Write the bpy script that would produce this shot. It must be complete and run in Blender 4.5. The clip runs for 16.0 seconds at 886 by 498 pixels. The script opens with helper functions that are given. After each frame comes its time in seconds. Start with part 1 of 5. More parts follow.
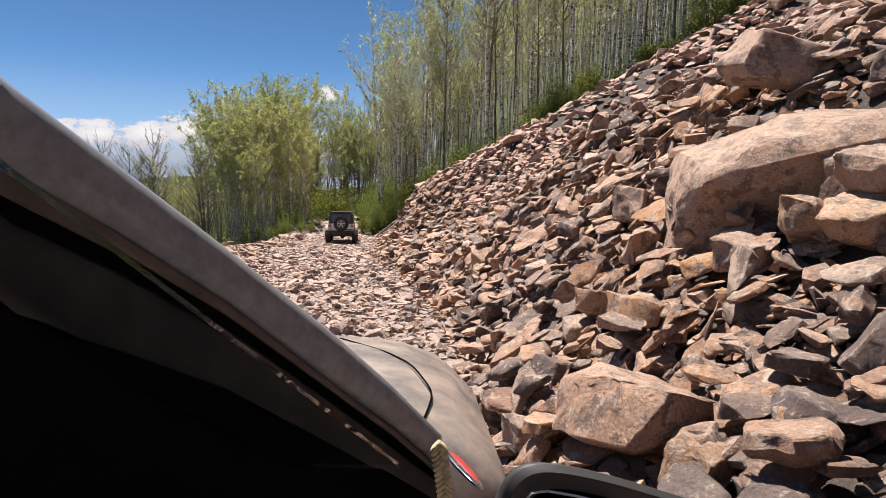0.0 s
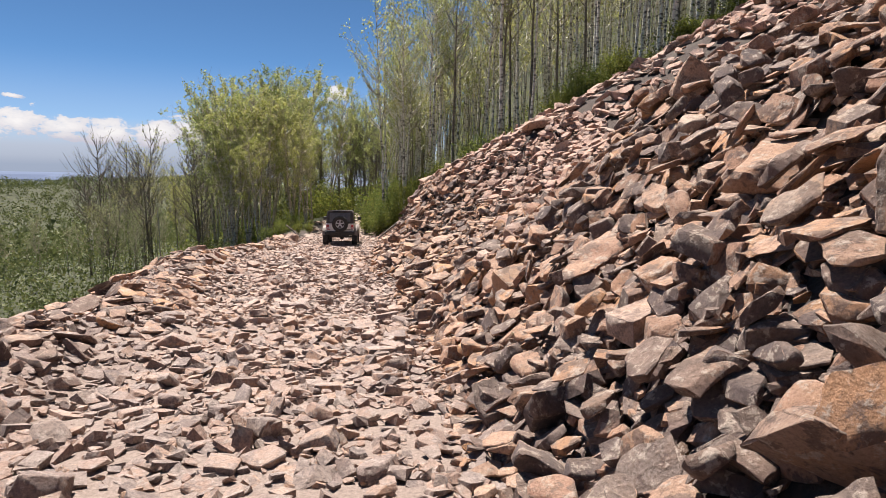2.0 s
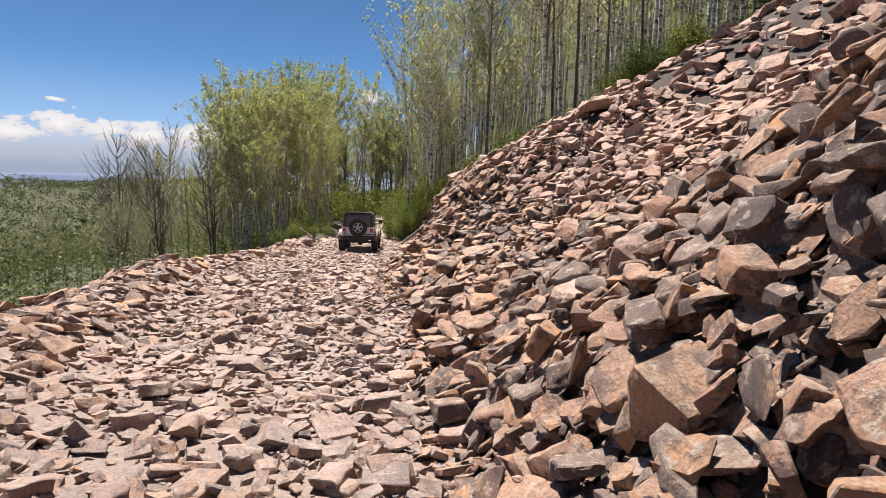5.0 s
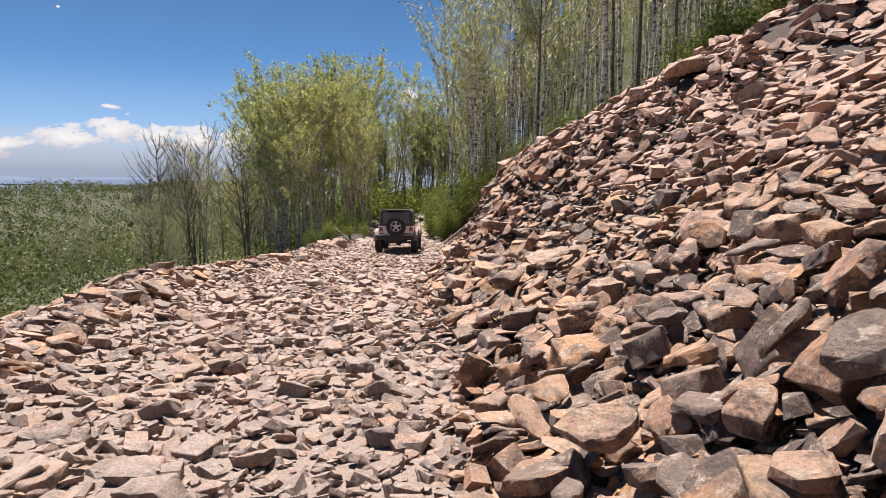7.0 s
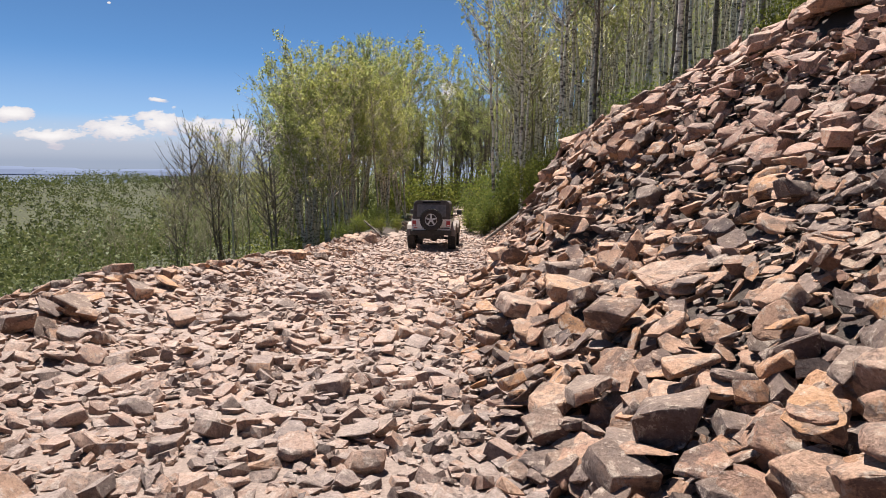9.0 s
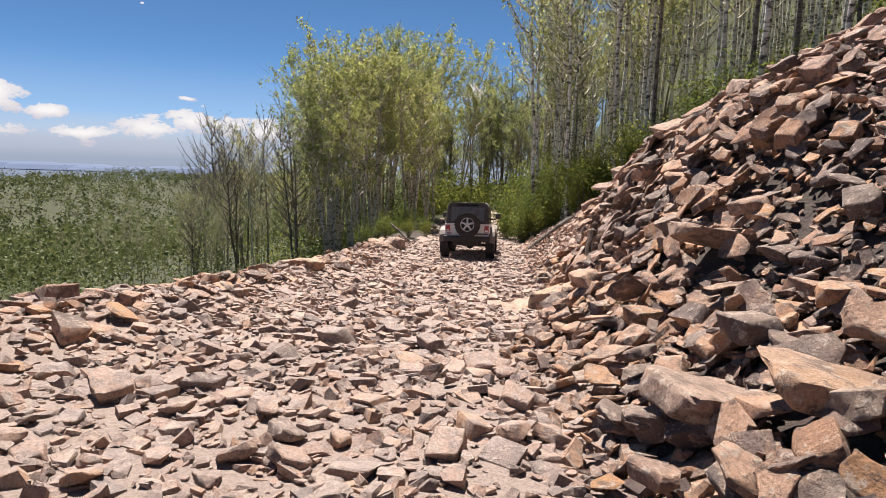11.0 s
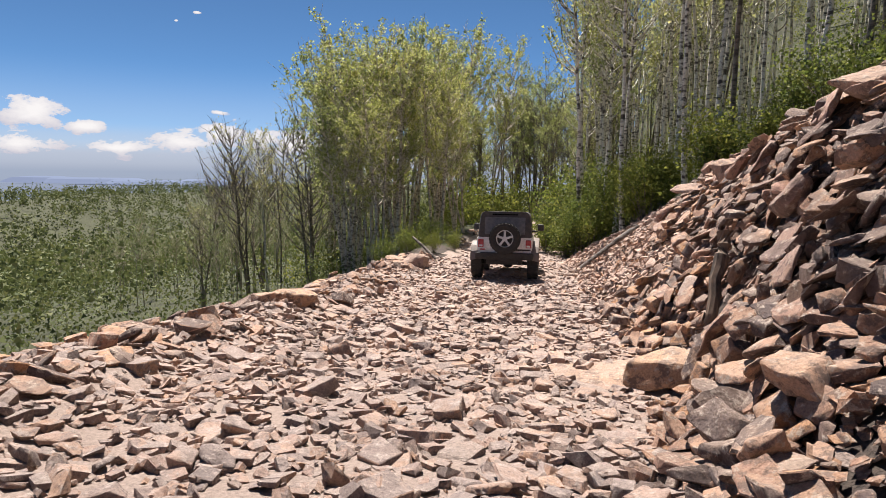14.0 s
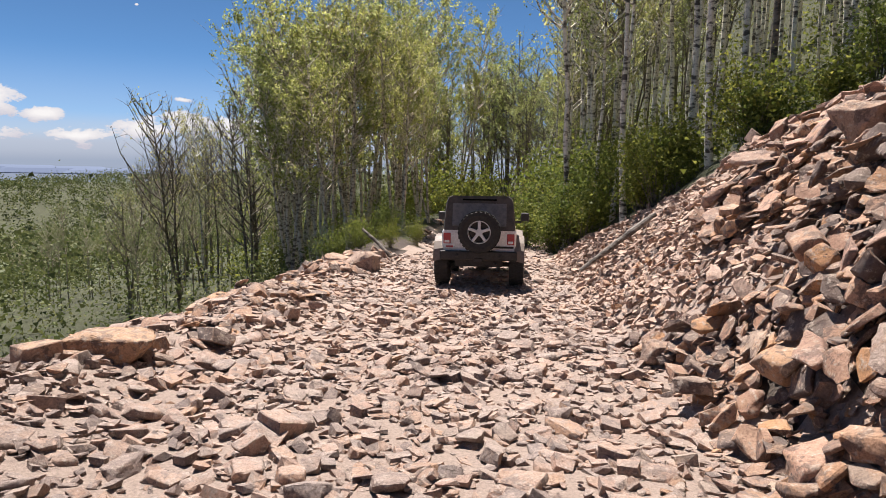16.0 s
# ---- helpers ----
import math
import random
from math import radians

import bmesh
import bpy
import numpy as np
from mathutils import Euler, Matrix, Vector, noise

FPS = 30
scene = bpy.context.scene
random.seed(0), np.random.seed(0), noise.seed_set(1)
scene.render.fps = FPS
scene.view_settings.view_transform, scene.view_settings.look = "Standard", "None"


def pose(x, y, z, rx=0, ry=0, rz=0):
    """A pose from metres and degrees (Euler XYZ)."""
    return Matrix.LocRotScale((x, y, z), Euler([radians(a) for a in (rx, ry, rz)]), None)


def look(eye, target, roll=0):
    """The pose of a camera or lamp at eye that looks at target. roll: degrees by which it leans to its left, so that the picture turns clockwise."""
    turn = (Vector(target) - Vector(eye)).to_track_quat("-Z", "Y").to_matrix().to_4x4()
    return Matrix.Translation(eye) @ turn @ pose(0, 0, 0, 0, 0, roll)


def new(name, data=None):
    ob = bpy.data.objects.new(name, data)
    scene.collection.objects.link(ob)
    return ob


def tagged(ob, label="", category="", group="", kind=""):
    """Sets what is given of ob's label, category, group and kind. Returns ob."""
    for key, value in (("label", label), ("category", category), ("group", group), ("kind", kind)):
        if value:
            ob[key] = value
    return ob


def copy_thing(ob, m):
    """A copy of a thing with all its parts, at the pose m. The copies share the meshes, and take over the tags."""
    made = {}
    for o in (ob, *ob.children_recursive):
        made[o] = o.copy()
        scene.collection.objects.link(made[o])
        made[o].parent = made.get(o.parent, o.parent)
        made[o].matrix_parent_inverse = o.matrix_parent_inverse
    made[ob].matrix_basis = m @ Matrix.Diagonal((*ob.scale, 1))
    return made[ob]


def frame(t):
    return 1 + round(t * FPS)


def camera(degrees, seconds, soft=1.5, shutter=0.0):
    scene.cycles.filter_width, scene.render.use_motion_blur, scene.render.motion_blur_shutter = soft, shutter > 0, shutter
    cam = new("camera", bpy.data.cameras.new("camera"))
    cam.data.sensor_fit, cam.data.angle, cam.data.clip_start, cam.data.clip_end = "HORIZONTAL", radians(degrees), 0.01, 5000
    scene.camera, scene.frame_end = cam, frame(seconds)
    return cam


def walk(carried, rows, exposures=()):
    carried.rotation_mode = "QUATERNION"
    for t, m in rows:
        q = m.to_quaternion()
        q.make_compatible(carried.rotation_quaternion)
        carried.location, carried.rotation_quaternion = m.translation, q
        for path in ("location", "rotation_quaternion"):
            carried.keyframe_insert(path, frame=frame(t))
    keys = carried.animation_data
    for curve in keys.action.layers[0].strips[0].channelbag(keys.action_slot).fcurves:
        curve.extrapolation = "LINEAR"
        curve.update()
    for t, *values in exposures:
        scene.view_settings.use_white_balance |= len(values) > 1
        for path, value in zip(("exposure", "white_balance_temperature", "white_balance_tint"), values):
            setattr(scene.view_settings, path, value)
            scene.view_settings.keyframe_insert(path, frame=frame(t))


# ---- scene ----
cam = camera(70.0, 16.0, soft=0.55)
PATH = [
    (0, (0.957, -2.894, 3.066), (1.009, -0.909, 2.828), 1.1),
    (0.5, (0.899, -2.178, 3.023), (0.949, -0.193, 2.79), 1.2),
    (1, (0.761, -1.447, 3.13), (0.798, 0.539, 2.897), 1.0),
    (1.5, (0.953, -0.442, 2.905), (0.974, 1.544, 2.671), 1.0),
    (2, (1.078, 0.679, 2.846), (1.1, 2.664, 2.604), 1.1),
    (2.5, (0.961, 1.573, 2.864), (0.973, 3.558, 2.614), 0.9),
    (3, (1.011, 2.369, 2.759), (1.011, 4.352, 2.501), 1.0),
    (5.5, (0.984, 5.685, 2.518), (0.887, 7.669, 2.289), 1.3),
    (6, (0.876, 6.465, 2.467), (0.745, 8.448, 2.238), 1.0),
    (6.5, (0.824, 7.282, 2.367), (0.654, 9.261, 2.129), 0.6),
    (7, (0.698, 8.162, 2.282), (0.493, 10.137, 2.04), 0.3),
    (7.5, (0.719, 8.738, 2.286), (0.484, 10.709, 2.044), 0.1),
    (8, (0.404, 9.674, 2.266), (0.14, 11.641, 2.014), 0.1),
    (8.5, (0.255, 10.653, 2.111), (-0.039, 12.614, 1.854), 0.3),
    (9, (0.188, 11.533, 1.99), (-0.133, 13.489, 1.727), 0.6),
    (11.5, (-0.988, 15.018, 1.784), (-1.393, 16.96, 1.531), 1.4),
    (12, (-1.091, 15.654, 1.748), (-1.511, 17.594, 1.506), 1.2),
    (12.5, (-1.254, 16.075, 1.766), (-1.69, 18.013, 1.537), 1.0),
    (13, (-1.408, 16.783, 1.684), (-1.862, 18.718, 1.461), 0.9),
    (13.5, (-1.538, 17.341, 1.683), (-2.007, 19.272, 1.457), 0.9),
    (14, (-1.704, 18.316, 1.594), (-2.184, 20.243, 1.363), 0.7),
    (14.5, (-2.0, 19.163, 1.557), (-2.478, 21.089, 1.302), 0.5),
    (15, (-2.237, 20.173, 1.511), (-2.698, 22.102, 1.249), 0.5),
    (15.5, (-2.418, 21.474, 1.517), (-2.843, 23.408, 1.236), 0.5),
    (16, (-2.488, 22.924, 1.238), (-2.874, 24.869, 0.973), 0.7),
]
walk(cam, [(t, look(eye, target, roll)) for t, eye, target, roll in PATH], exposures=[(0.0, 1.2), (16.0, 1.2)])

# ---- light ----
SUN_HIGH, SUN_TURN = radians(66), radians(-30)      # height, and turn from +y towards +x
world = bpy.data.worlds.new("sky")
scene.world = world
world.use_nodes = True
wn, wl = world.node_tree.nodes, world.node_tree.links
wn.clear()
w_out = wn.new("ShaderNodeOutputWorld")
w_bg = wn.new("ShaderNodeBackground")
w_sky = wn.new("ShaderNodeTexSky")
w_sky.sky_type, w_sky.sun_disc = "NISHITA", False
w_sky.sun_elevation, w_sky.sun_rotation = SUN_HIGH, SUN_TURN
w_sky.altitude, w_sky.air_density, w_sky.dust_density, w_sky.ozone_density = 2800, 0.62, 0.3, 3.0
w_bg.inputs["Strength"].default_value = 0.036
w_tint = wn.new("ShaderNodeMix")        # thin mountain air: a touch less red
w_tint.data_type, w_tint.blend_type = "RGBA", "MULTIPLY"
w_tint.inputs["Factor"].default_value = 1.0
wl.new(w_sky.outputs["Color"], w_tint.inputs[6])
w_tint.inputs[7].default_value = (0.84, 1.02, 1.03, 1)
w_co = wn.new("ShaderNodeTexCoord")
w_sep = wn.new("ShaderNodeSeparateXYZ")
wl.new(w_co.outputs["Generated"], w_sep.inputs[0])
w_map = wn.new("ShaderNodeMapping")
w_map.inputs["Scale"].default_value = (1.0, 1.0, 2.1)
w_map.inputs["Location"].default_value = (0.37, 0.11, 0.0)
wl.new(w_co.outputs["Generated"], w_map.inputs[0])

def ramp(nodes, stops, mode="LINEAR"):
    node = nodes.new("ShaderNodeValToRGB")
    node.color_ramp.interpolation = mode
    while len(node.color_ramp.elements) < len(stops):
        node.color_ramp.elements.new(0.5)
    for e, (at, c) in zip(node.color_ramp.elements, stops):
        e.position = at
        e.color = (*c, 1) if isinstance(c, tuple) else (c, c, c, 1)
    return node


# cumulus over the plain: way to the cloud, half its width and half its height; ragged by noise, flat and grey below
CLOUDS = [((-0.723, 0.686, 0.076), 0.036, 0.022), ((-0.683, 0.728, 0.059), 0.026, 0.010), ((-0.586, 0.809, 0.042), 0.046, 0.016), ((-0.545, 0.836, 0.055), 0.034, 0.020),
          ((-0.502, 0.863, 0.049), 0.034, 0.015), ((-0.655, 0.754, 0.032), 0.045, 0.012), ((-0.153, 0.982, 0.112), 0.020, 0.016), ((-0.452, 0.891, 0.046), 0.036, 0.015),
          ((-0.738, 0.674, 0.034), 0.040, 0.012), ((-0.349, 0.935, 0.057), 0.036, 0.024), ((-0.40, 0.915, 0.046), 0.034, 0.017), ((-0.556, 0.801, 0.221), 0.0042, 0.0018), ((-0.580, 0.787, 0.208), 0.0028, 0.0017), ((-0.547, 0.833, 0.087), 0.014, 0.004)]


def w_math(kind, a, b):
    node = wn.new("ShaderNodeMath")
    node.operation = kind
    for slot, v in ((0, a), (1, b)):
        if isinstance(v, (int, float)):
            node.inputs[slot].default_value = v
        else:
            wl.new(v, node.inputs[slot])
    return node.outputs[0]


w_rag = wn.new("ShaderNodeTexNoise")
w_rag.inputs["Scale"].default_value, w_rag.inputs["Detail"].default_value, w_rag.inputs["Roughness"].default_value = 26.0, 9, 0.66
wl.new(w_map.outputs[0], w_rag.inputs["Vector"])
w_all, w_under = None, None
for way, wide, tall in CLOUDS:
    wide, tall = 1.25 * wide, 1.2 * tall
    w_off, w_len = wn.new("ShaderNodeVectorMath"), wn.new("ShaderNodeVectorMath")
    w_off.operation, w_len.operation = "MULTIPLY_ADD", "LENGTH"
    scale = (1 / wide, 1 / wide, 1 / tall)
    w_off.inputs[1].default_value, w_off.inputs[2].default_value = scale, tuple(-c * k for c, k in zip(way, scale))
    wl.new(w_co.outputs["Generated"], w_off.inputs[0])
    wl.new(w_off.outputs[0], w_len.inputs[0])
    w_up = wn.new("ShaderNodeSeparateXYZ")
    wl.new(w_off.outputs[0], w_up.inputs[0])
    one = w_math("SUBTRACT", 1.0, w_len.outputs["Value"])
    lit = w_math("ADD", w_math("MULTIPLY", w_up.outputs["Z"], 0.35), one)
    w_under = lit if w_under is None else w_math("MAXIMUM", w_under, lit)
    w_all = one if w_all is None else w_math("MAXIMUM", w_all, one)
w_edge = w_math("ADD", w_all, w_math("MULTIPLY", w_math("SUBTRACT", w_rag.outputs["Fac"], 0.5), 3.2))
w_cut = ramp(wn, [(0.16, 0.0), (0.34, 0.9), (0.6, 1.0)])
wl.new(w_edge, w_cut.inputs[0])
w_glow = w_math("ADD", w_math("MULTIPLY", w_under, 0.5), w_math("MULTIPLY", w_rag.outputs["Fac"], 0.7))
w_tone = ramp(wn, [(0.30, (7.4, 7.1, 8.1)), (0.55, (9.6, 9.2, 9.6)), (0.8, (11.6, 11.2, 11.2))])
wl.new(w_glow, w_tone.inputs[0])
# pale haze and thin cloud along the horizon
w_low = ramp(wn, [(0.0, 0.92), (0.022, 0.85), (0.045, 0.55), (0.07, 0.25), (0.16, 0.0)], "EASE")
wl.new(w_sep.outputs["Z"], w_low.inputs[0])
w_veil = ramp(wn, [(0.0, (4.3, 4.7, 6.2)), (0.012, (5.6, 5.7, 6.9)), (0.04, (7.2, 7.0, 7.8)), (0.12, (6.4, 7.2, 9.0))])
wl.new(w_sep.outputs["Z"], w_veil.inputs[0])
w_blue = wn.new("ShaderNodeMix")
w_blue.data_type, w_blue.blend_type = "RGBA", "MULTIPLY"
w_blue.inputs[0].default_value = 1.0
w_blue.inputs[7].default_value = (1.20, 1.32, 1.42, 1)
wl.new(w_tint.outputs[2], w_blue.inputs[6])
w_hazy = wn.new("ShaderNodeMix")
w_hazy.data_type = "RGBA"
wl.new(w_low.outputs["Color"], w_hazy.inputs[0])
wl.new(w_blue.outputs[2], w_hazy.inputs[6])
wl.new(w_veil.outputs["Color"], w_hazy.inputs[7])
w_mix = wn.new("ShaderNodeMix")
w_mix.data_type = "RGBA"
wl.new(w_cut.outputs["Color"], w_mix.inputs[0])
wl.new(w_hazy.outputs[2], w_mix.inputs[6])
wl.new(w_tone.outputs["Color"], w_mix.inputs[7])
wl.new(w_mix.outputs[2], w_bg.inputs["Color"])
wl.new(w_bg.outputs[0], w_out.inputs["Surface"])

lamp = bpy.data.lights.new("sun", "SUN")
lamp.energy, lamp.angle, lamp.color = 5.0, radians(0.53), (1.0, 0.94, 0.87)
sun = new("sun", lamp)
sun.matrix_world = look((0, 0, 60), (-60 * math.sin(SUN_TURN) * math.cos(SUN_HIGH), -60 * math.cos(SUN_TURN) * math.cos(SUN_HIGH), 60 - 60 * math.sin(SUN_HIGH)))


# ---- materials ----
def material(name, rough=0.8, metal=0.0, colour=(0.5, 0.5, 0.5)):
    m = bpy.data.materials.new(name)
    m.use_nodes = True
    n, l = m.node_tree.nodes, m.node_tree.links
    p = n["Principled BSDF"]
    p.inputs["Roughness"].default_value, p.inputs["Metallic"].default_value = rough, metal
    p.inputs["Base Color"].default_value = (*colour, 1)
    return m, n, l, p


def noise_tex(n, l, scale, detail=5, rough=0.6, vector=None):
    t = n.new("ShaderNodeTexNoise")
    t.inputs["Scale"].default_value, t.inputs["Detail"].default_value, t.inputs["Roughness"].default_value = scale, detail, rough
    if vector:
        l.new(vector, t.inputs["Vector"])
    return t


def mixed(n, l, fac, a, b, blend="MIX"):
    m = n.new("ShaderNodeMix")
    m.data_type, m.blend_type = "RGBA", blend
    for slot, v in ((0, fac), (6, a), (7, b)):
        if isinstance(v, (int, float)):
            m.inputs[slot].default_value = v
        elif isinstance(v, tuple):
            m.inputs[slot].default_value = (*v, 1)
        else:
            l.new(v, m.inputs[slot])
    return m.outputs[2]


def bumped(n, l, p, height, strength=0.5, distance=0.02):
    b = n.new("ShaderNodeBump")
    b.inputs["Strength"].default_value, b.inputs["Distance"].default_value = strength, distance
    l.new(height, b.inputs["Height"])
    l.new(b.outputs[0], p.inputs["Normal"])


def stone_material(name, tones, dust, slaty=0.85, dust_and_lit_top_colour=(0.56, 0.415, 0.32)):
    """Broken rock: each stone its own tone and its own pattern of dark varnish, rust, pale crust and dust; upward faces
    painted lighter, as dust and as sunlit tops.
    """
    m, n, l, p = material(name, 0.88)
    geo, info = n.new("ShaderNodeNewGeometry"), n.new("ShaderNodeObjectInfo")
    r = n.new("ShaderNodeMath")
    r.operation = "ADD"
    l.new(geo.outputs["Random Per Island"], r.inputs[0])
    l.new(info.outputs["Random"], r.inputs[1])
    f = n.new("ShaderNodeMath")
    f.operation = "FRACT"
    l.new(r.outputs[0], f.inputs[0])
    own = n.new("ShaderNodeVectorMath")
    own.operation = "MULTIPLY_ADD"
    own.inputs[1].default_value = (37.0, 53.0, 71.0)
    l.new(f.outputs[0], own.inputs[0])
    l.new(geo.outputs["Position"], own.inputs[2])
    pos, place = own.outputs[0], geo.outputs["Position"]
    base = ramp(n, tones)
    l.new(f.outputs[0], base.inputs[0])
    run = noise_tex(n, l, 0.42, 3, 0.6, place)
    lot = n.new("ShaderNodeMath")
    lot.operation, lot.inputs[1].default_value = "MULTIPLY_ADD", 0.3
    l.new(f.outputs[0], lot.inputs[0])
    l.new(run.outputs["Fac"], lot.inputs[2])
    slate = ramp(n, [(0.685, 0.0), (0.73, slaty)])
    l.new(lot.outputs[0], slate.inputs[0])
    patch = noise_tex(n, l, 1.1, 4, 0.6, place)
    fine = noise_tex(n, l, 6.0, 8, 0.68, pos)
    grit = noise_tex(n, l, 55.0, 5, 0.75, pos)
    rust = ramp(n, [(0.50, 0.0), (0.60, 0.75)])
    l.new(fine.outputs["Fac"], rust.inputs[0])
    c = mixed(n, l, slate.outputs["Color"], mixed(n, l, rust.outputs["Color"], base.outputs["Color"], (0.48, 0.26, 0.15)), (0.105, 0.074, 0.074))
    dark = noise_tex(n, l, 6.5, 9, 0.70, pos)
    varnish = ramp(n, [(0.51, 0.0), (0.56, 0.8)])
    l.new(dark.outputs["Fac"], varnish.inputs[0])
    c = mixed(n, l, varnish.outputs["Color"], c, (0.125, 0.078, 0.066))
    broad = ramp(n, [(0.3, 0.8), (0.7, 1.2)])
    l.new(patch.outputs["Fac"], broad.inputs[0])
    c = mixed(n, l, 1.0, c, broad.outputs["Color"], "MULTIPLY")
    pale = noise_tex(n, l, 12.0, 9, 0.74, pos)
    chip = ramp(n, [(0.545, 0.0), (0.60, 0.75)])
    l.new(pale.outputs["Fac"], chip.inputs[0])
    c = mixed(n, l, chip.outputs["Color"], c, (0.52, 0.43, 0.36))
    grown = noise_tex(n, l, 2.6, 8, 0.75, pos)
    lichen = ramp(n, [(0.66, 0.0), (0.70, 0.55)])
    l.new(grown.outputs["Fac"], lichen.inputs[0])
    c = mixed(n, l, lichen.outputs["Color"], c, (0.40, 0.37, 0.20))
    # dust plus a sunlit tone for upward faces, put into the colour by normal
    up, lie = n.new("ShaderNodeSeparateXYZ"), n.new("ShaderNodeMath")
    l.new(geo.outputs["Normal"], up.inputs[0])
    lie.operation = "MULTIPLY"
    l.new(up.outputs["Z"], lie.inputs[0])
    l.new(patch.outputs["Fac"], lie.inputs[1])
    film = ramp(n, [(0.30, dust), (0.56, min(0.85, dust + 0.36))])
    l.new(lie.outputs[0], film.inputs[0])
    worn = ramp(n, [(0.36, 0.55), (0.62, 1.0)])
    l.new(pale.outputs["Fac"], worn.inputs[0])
    c = mixed(n, l, mixed(n, l, 1.0, film.outputs["Color"], worn.outputs["Color"], "MULTIPLY"), c, dust_and_lit_top_colour)
    speck = ramp(n, [(0.34, 0.54), (0.50, 0.84), (0.66, 1.05)])
    l.new(grit.outputs["Fac"], speck.inputs[0])
    c = mixed(n, l, 1.0, c, speck.outputs["Color"], "MULTIPLY")
    l.new(c, p.inputs["Base Color"])
    h = mixed(n, l, 0.12, pale.outputs["Fac"], grit.outputs["Fac"])
    h = mixed(n, l, 0.4, h, dark.outputs["Fac"])
    bumped(n, l, p, h, 1.0, 0.075)
    return m


TALUS_TONES = [(0.0, (0.38, 0.195, 0.13)), (0.14, (0.52, 0.315, 0.215)), (0.28, (0.33, 0.175, 0.12)), (0.42, (0.53, 0.265, 0.12)), (0.52, (0.42, 0.235, 0.155)),
               (0.62, (0.21, 0.125, 0.10)), (0.72, (0.095, 0.070, 0.070)), (0.82, (0.17, 0.112, 0.10)), (0.91, (0.42, 0.30, 0.23)), (1.0, (0.56, 0.42, 0.325))]
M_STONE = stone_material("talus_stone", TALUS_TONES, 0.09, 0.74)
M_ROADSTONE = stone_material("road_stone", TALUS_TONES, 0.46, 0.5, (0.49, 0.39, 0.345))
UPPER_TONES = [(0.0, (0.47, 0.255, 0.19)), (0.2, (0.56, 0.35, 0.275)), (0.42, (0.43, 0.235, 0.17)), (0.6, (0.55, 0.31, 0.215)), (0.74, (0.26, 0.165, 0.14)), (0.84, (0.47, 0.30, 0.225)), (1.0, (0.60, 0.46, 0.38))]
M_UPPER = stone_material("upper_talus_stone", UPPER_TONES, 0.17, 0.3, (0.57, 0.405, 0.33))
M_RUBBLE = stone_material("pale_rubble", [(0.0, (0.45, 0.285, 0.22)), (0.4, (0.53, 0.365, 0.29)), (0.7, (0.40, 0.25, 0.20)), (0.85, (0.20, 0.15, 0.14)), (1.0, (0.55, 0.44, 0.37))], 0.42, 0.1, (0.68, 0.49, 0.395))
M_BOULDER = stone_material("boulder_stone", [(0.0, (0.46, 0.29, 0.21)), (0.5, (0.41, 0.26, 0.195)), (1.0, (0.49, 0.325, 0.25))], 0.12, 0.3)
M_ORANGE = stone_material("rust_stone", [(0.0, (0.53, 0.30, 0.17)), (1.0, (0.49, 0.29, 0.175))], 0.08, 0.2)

# stony dirt, its colour darkened to deepen the shadow in gaps between stones
M_SHADE_DIRT, n, l, p = material("shade_dark_dirt", 0.95)
g = n.new("ShaderNodeNewGeometry")
a, b = noise_tex(n, l, 3.0, 6, 0.65, g.outputs["Position"]), noise_tex(n, l, 30.0, 5, 0.7, g.outputs["Position"])
c = ramp(n, [(0.3, (0.04, 0.03, 0.026)), (0.7, (0.12, 0.086, 0.07))])
l.new(b.outputs["Fac"], c.inputs[0])
l.new(mixed(n, l, 0.3, c.outputs["Color"], a.outputs["Color"], "MULTIPLY"), p.inputs["Base Color"])
bumped(n, l, p, b.outputs["Fac"], 0.9, 0.05)

M_DUST, n, l, p = material("trodden_dust", 0.95)
g = n.new("ShaderNodeNewGeometry")
a, b = noise_tex(n, l, 3.0, 6, 0.65, g.outputs["Position"]), noise_tex(n, l, 40.0, 5, 0.7, g.outputs["Position"])
c = ramp(n, [(0.3, (0.22, 0.165, 0.14)), (0.7, (0.42, 0.32, 0.27))])
l.new(b.outputs["Fac"], c.inputs[0])
l.new(c.outputs["Color"], p.inputs["Base Color"])
bumped(n, l, p, b.outputs["Fac"], 0.9, 0.04)

M_FLOOR, n, l, p = material("forest_floor", 0.95)
g = n.new("ShaderNodeNewGeometry")
a, b = noise_tex(n, l, 0.35, 5, 0.6, g.outputs["Position"]), noise_tex(n, l, 9.0, 7, 0.7, g.outputs["Position"])
c = ramp(n, [(0.35, (0.03, 0.037, 0.013)), (0.55, (0.052, 0.054, 0.022)), (0.72, (0.072, 0.053, 0.033))])
l.new(b.outputs["Fac"], c.inputs[0])
d = ramp(n, [(0.3, 0.65), (0.7, 1.2)])
l.new(a.outputs["Fac"], d.inputs[0])
l.new(mixed(n, l, 1.0, c.outputs["Color"], d.outputs["Color"], "MULTIPLY"), p.inputs["Base Color"])
bumped(n, l, p, b.outputs["Fac"], 1.0, 0.12)

# the plain with the blue of distant air painted into its colour
M_HAZED_PLAIN, n, l, p = material("haze_tinted_plain", 1.0)
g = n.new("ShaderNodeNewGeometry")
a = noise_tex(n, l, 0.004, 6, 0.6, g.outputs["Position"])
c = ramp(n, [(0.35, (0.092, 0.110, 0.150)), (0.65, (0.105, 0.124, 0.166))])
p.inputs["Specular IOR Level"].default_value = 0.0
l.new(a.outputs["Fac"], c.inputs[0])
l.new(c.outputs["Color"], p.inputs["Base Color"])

# air haze imitated by dark blue-grey with a weak emission; no lamp
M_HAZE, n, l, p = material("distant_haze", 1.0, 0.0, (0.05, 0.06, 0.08))
